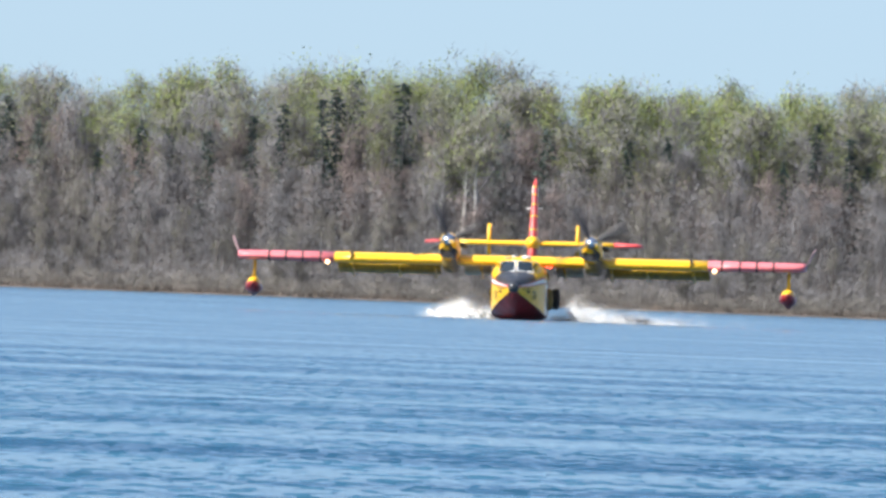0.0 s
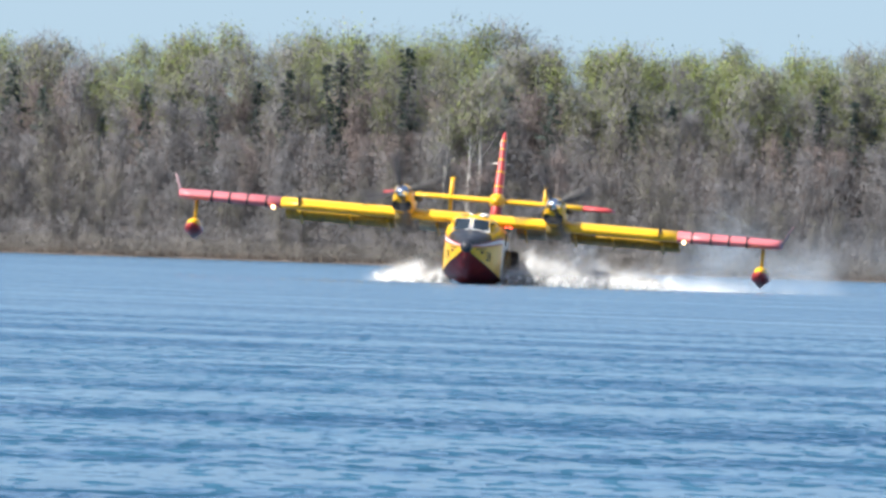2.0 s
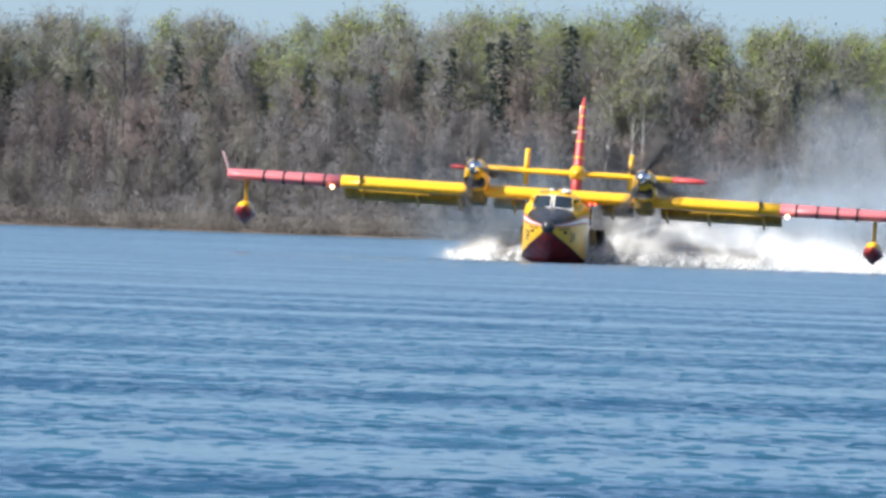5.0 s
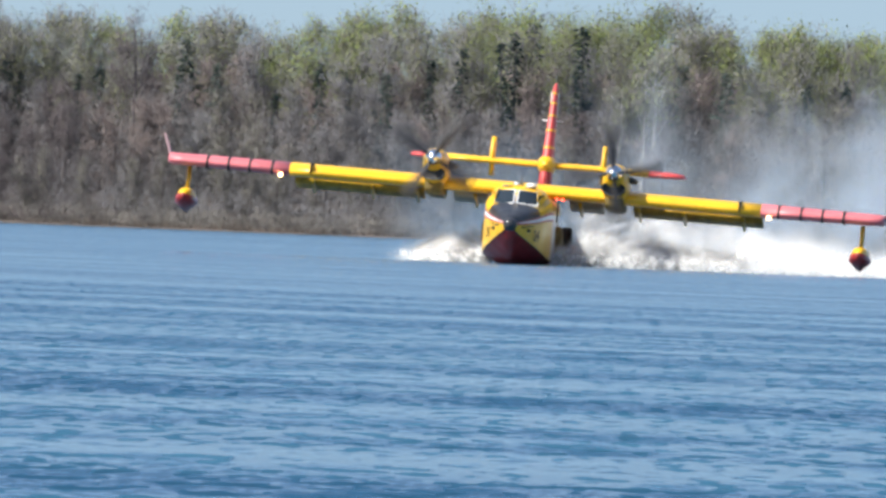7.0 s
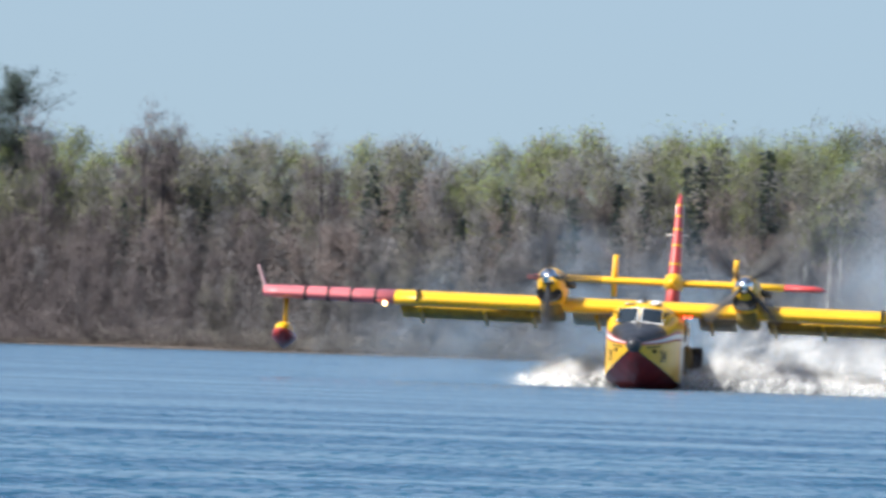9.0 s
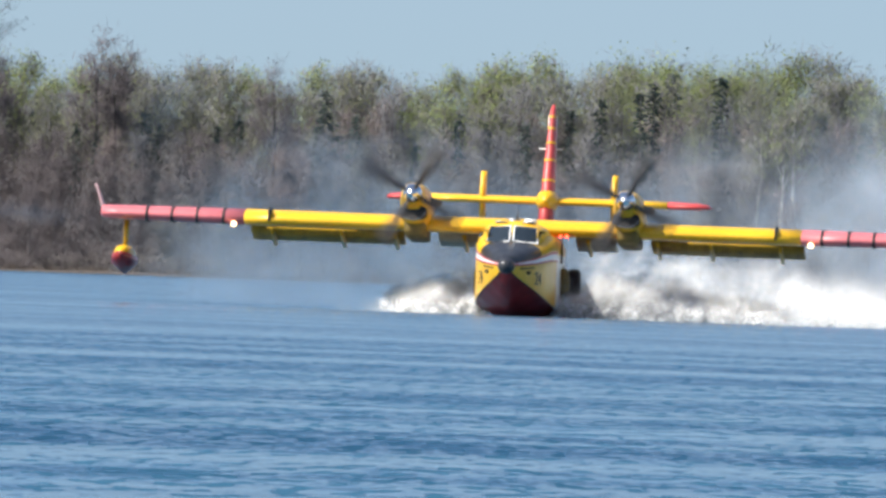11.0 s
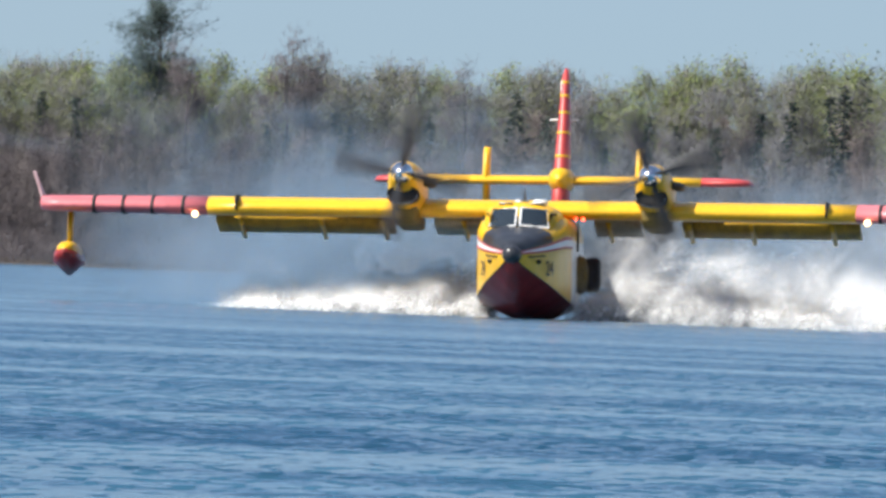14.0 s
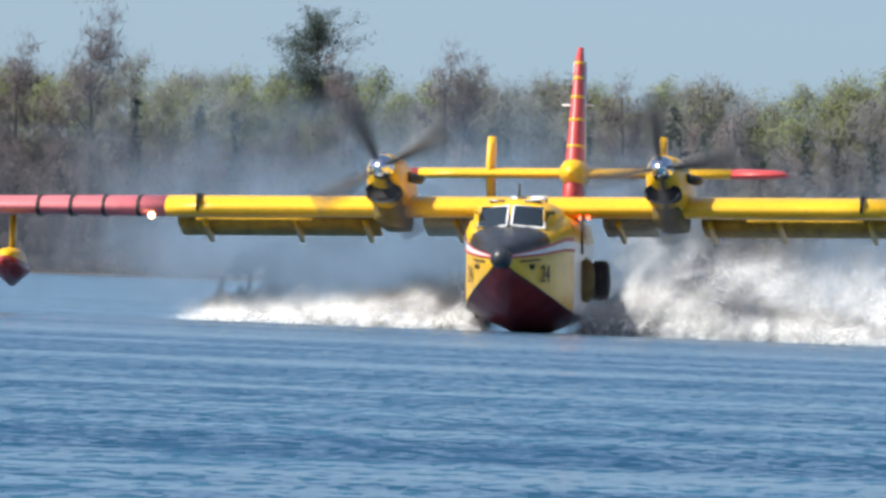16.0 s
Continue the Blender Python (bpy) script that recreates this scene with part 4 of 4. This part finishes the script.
def splash(side, reach, tall, count, drops, seed, label, spread_aft=6.0, start=1.5, sweep=0.5):
    """The sheet of white water thrown out from one chine, falling off outwards and aft."""
    root = tagged(new("bow_splash"), label, "spray")

    def fall(u):   # high beside the hull, a low fringe at the far end
        return 0.10 + 0.90 * (1 - u) ** 1.35

    r = random.Random(seed)
    places = []
    for i in range(count):
        u = r.random() ** 1.25
        hump = tall * fall(u) * (1 + 0.55 * noise.noise((u * reach * 0.9, seed, 0)))
        y = -2.2 + sweep * u * reach + r.uniform(0, spread_aft)
        x = side * (start + 0.12 * max(0.0, y + 2) + reach * u + r.gauss(0, 0.2))
        if abs(x) < 2.5 and y < (1.5 if side > 0 else -0.5):
            hump *= 0.45
        rad = r.uniform(0.4, 1.15) * (0.75 + 0.25 * tall)
        places.append(((x, y, r.random() ** 1.5 * hump), rad))
    veils("spray_sheet", places, THICK_SPRAY, root, seed)
    low = []
    for i in range(count // 2):
        u = r.random() ** 1.15
        y = -2.4 + sweep * u * reach + r.uniform(0, spread_aft * 0.5)
        low.append(((side * (start + 0.12 * max(0.0, y + 2) + reach * u + r.gauss(0, 0.15)), y, r.uniform(-0.1, 0.28) * tall), r.uniform(0.25, 0.5)))
    veils("foam", low, THICK_FOAM, root, seed + 5)

    def dens(rs, n):
        u = rs.beta(1.0, 1.6, n)
        y = -2.4 + sweep * reach * u + rs.uniform(0, spread_aft, n)
        x = side * (start + 0.12 * np.maximum(0, y + 2) + reach * 1.1 * u + rs.normal(0, 0.25, n))
        top = tall * fall(u) * np.where((np.abs(x) < 2.5) & (y < (1.5 if side > 0 else -0.5)), 0.45, 1.0)
        return np.stack([x, y, rs.beta(1.0, 2.0, n) * top * 1.35], 1)
    tagged(flakes("droplet_cloud", drops, dens, 0.015, DROPS, root, seed + 1), kind="stuff")
    return root


left_splash = splash(-1, 2.7, 1.35, 300, 12000, 51, "white water thrown aside by the hull", 2.6, 1.3, 0.2)
wide_splash = splash(-1, 7.2, 0.8, 400, 16000, 56, "low white spray running out from the hull", 2.4, 1.3, 0.08)
right_splash = splash(1, 7.0, 1.45, 560, 18000, 61, "broad white splash beside the hull", 2.4, 1.5, 0.1)
tail_spray = splash(1, 15.0, 2.5, 620, 18000, 71, "long white spray sheet trailing the aircraft", 10.0)
PUFFS = []   # seconds of release, sideways offset, drift sideways, height
pr = random.Random(9)
for i in range(26):
    PUFFS.append((0.3 + 0.6 * i, pr.uniform(3, 13), pr.uniform(0.5, 1.6), pr.uniform(1.5, 2.5 + min(3.5, 0.8 * i))))
for i in range(6):
    PUFFS.append((2.0 + 0.8 * i, pr.uniform(-4, -1), pr.uniform(-0.8, 0.0), pr.uniform(0.6, 1.8)))
for i in range(29):
    t0 = 6.6 + 0.32 * i
    PUFFS.append((t0, pr.uniform(-7 - 0.9 * max(0.0, t0 - 7.7), -2), pr.uniform(-3.2, -1.0), pr.uniform(0.8, 3.2)))
pm = random.Random(77)
puffs = []
for i in range(len(PUFFS)):
    root = tagged(new("spray_mist"), "thin spray mist hanging over the wake, its dim blue haze light put into the colour", "mist", group="drifting spray")
    places = [((pm.gauss(0, 3.2), pm.gauss(0, 4.0), pm.gauss(0, 1.5)), pm.uniform(2.6, 5.0)) for _ in range(13)]
    # plumes to the right take the paler-coloured mist, the others the dimmed one
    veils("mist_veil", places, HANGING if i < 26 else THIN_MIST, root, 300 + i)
    puffs.append(root)


# ---- motion ----
def plane_at(t):
    return [float(np.interp(t, [r[0] for r in RUN], [r[c] for r in RUN])) for c in range(1, 7)]


BLADES_A = [(0, -20), (0.5, 40), (1, 20), (1.5, -25), (2, -15), (2.5, 45), (3, -10), (3.5, -5), (4, 10), (4.5, 5), (7, 30), (7.5, 5), (8, 10), (8.5, 25), (9, 0),
            (9.5, 35), (10, 25), (12.5, 35), (13, 25), (13.5, 15), (14, 10), (14.5, 20), (15, 0), (15.5, -10), (16, -28)]
BLADES_B = [(0, -25), (0.5, -40), (1, 40), (1.5, 35), (2, -25), (2.5, 40), (3, -20), (3.5, -10), (4, 30), (4.5, 35), (7, -10), (7.5, -20), (8, -15), (8.5, 0), (9, 45),
            (9.5, 35), (10, 20), (12.5, 35), (13, 40), (13.5, 45), (14, 70), (14.5, -5), (15, -12), (15.5, -10), (16, -8)]


def spin(x, table):
    """About 66 degrees of turn from film frame to film frame, through the given blade angles."""
    rows, total = [(0.0, table[0][1])], float(table[0][1])
    for (t0, _), (t1, a1) in zip(table, table[1:]):
        k = round((t1 - t0) * FPS)
        turn = 66.0 * k
        turn += (a1 - total - turn + 45) % 90 - 45
        for j in range(1, k + 1):
            rows.append((t0 + j / FPS, total + turn * j / k))
        total += turn
    return [(t, pose(x, -2.86, 4.04, 0, a, 0)) for t, a in rows]


def motions():
    walk(lake, [(0.0, pose(0, 0, 0)), (16.0, pose(6.0, -11.0, 0))])   # the waves run before the wind
    walk(plane, [(t, pose(x, y, z, p, b, h)) for t, x, y, z, p, b, h in RUN])
    walk(prop_a, spin(-3.59, BLADES_A))
    walk(prop_b, spin(3.59, BLADES_B))
    for ob, lag, grow in ((left_splash, 0.0, 0.0), (right_splash, 0.0, -1.0), (tail_spray, 6.0, 1.0), (wide_splash, -0.3, 0.0)):
        rows = []
        for t, x, y, z, p, b, h in RUN:
            sink = -1.8 * max(0.0, 1 - t / 5.0) if grow > 0 else 0.55 * grow * max(0.0, 1 - t)
            if ob is wide_splash:   # it spreads as the hull settles deeper
                sink = -1.7 * min(1.0, max(0.0, (13.5 - t) / 5.0))
            rows.append((t, pose(x, y + lag, sink, 0, 0, h)))
        walk(ob, rows)
    for ob, (t0, off, drift, high) in zip(puffs, PUFFS):
        x, y = plane_at(t0)[:2]
        rows = []
        for t in (0, t0 - 0.1, t0 + 0.9, t0 + 2.5, t0 + 6, 16.0):
            if t > 16.0 or (rows and t <= rows[-1][0]):
                continue
            age = max(0.0, t - t0)
            rise = -7.5 + (7.5 + high) * (1 - math.exp(-age / 0.9)) if age else -7.5
            rows.append((t, pose(x + off + drift * age, y + 16, rise + 0.18 * age)))
        if rows[-1][0] < 16.0:
            age = 16.0 - t0
            rows.append((16.0, pose(x + off + drift * age, y + 16, high + 0.18 * age)))
        walk(ob, rows)


motions()
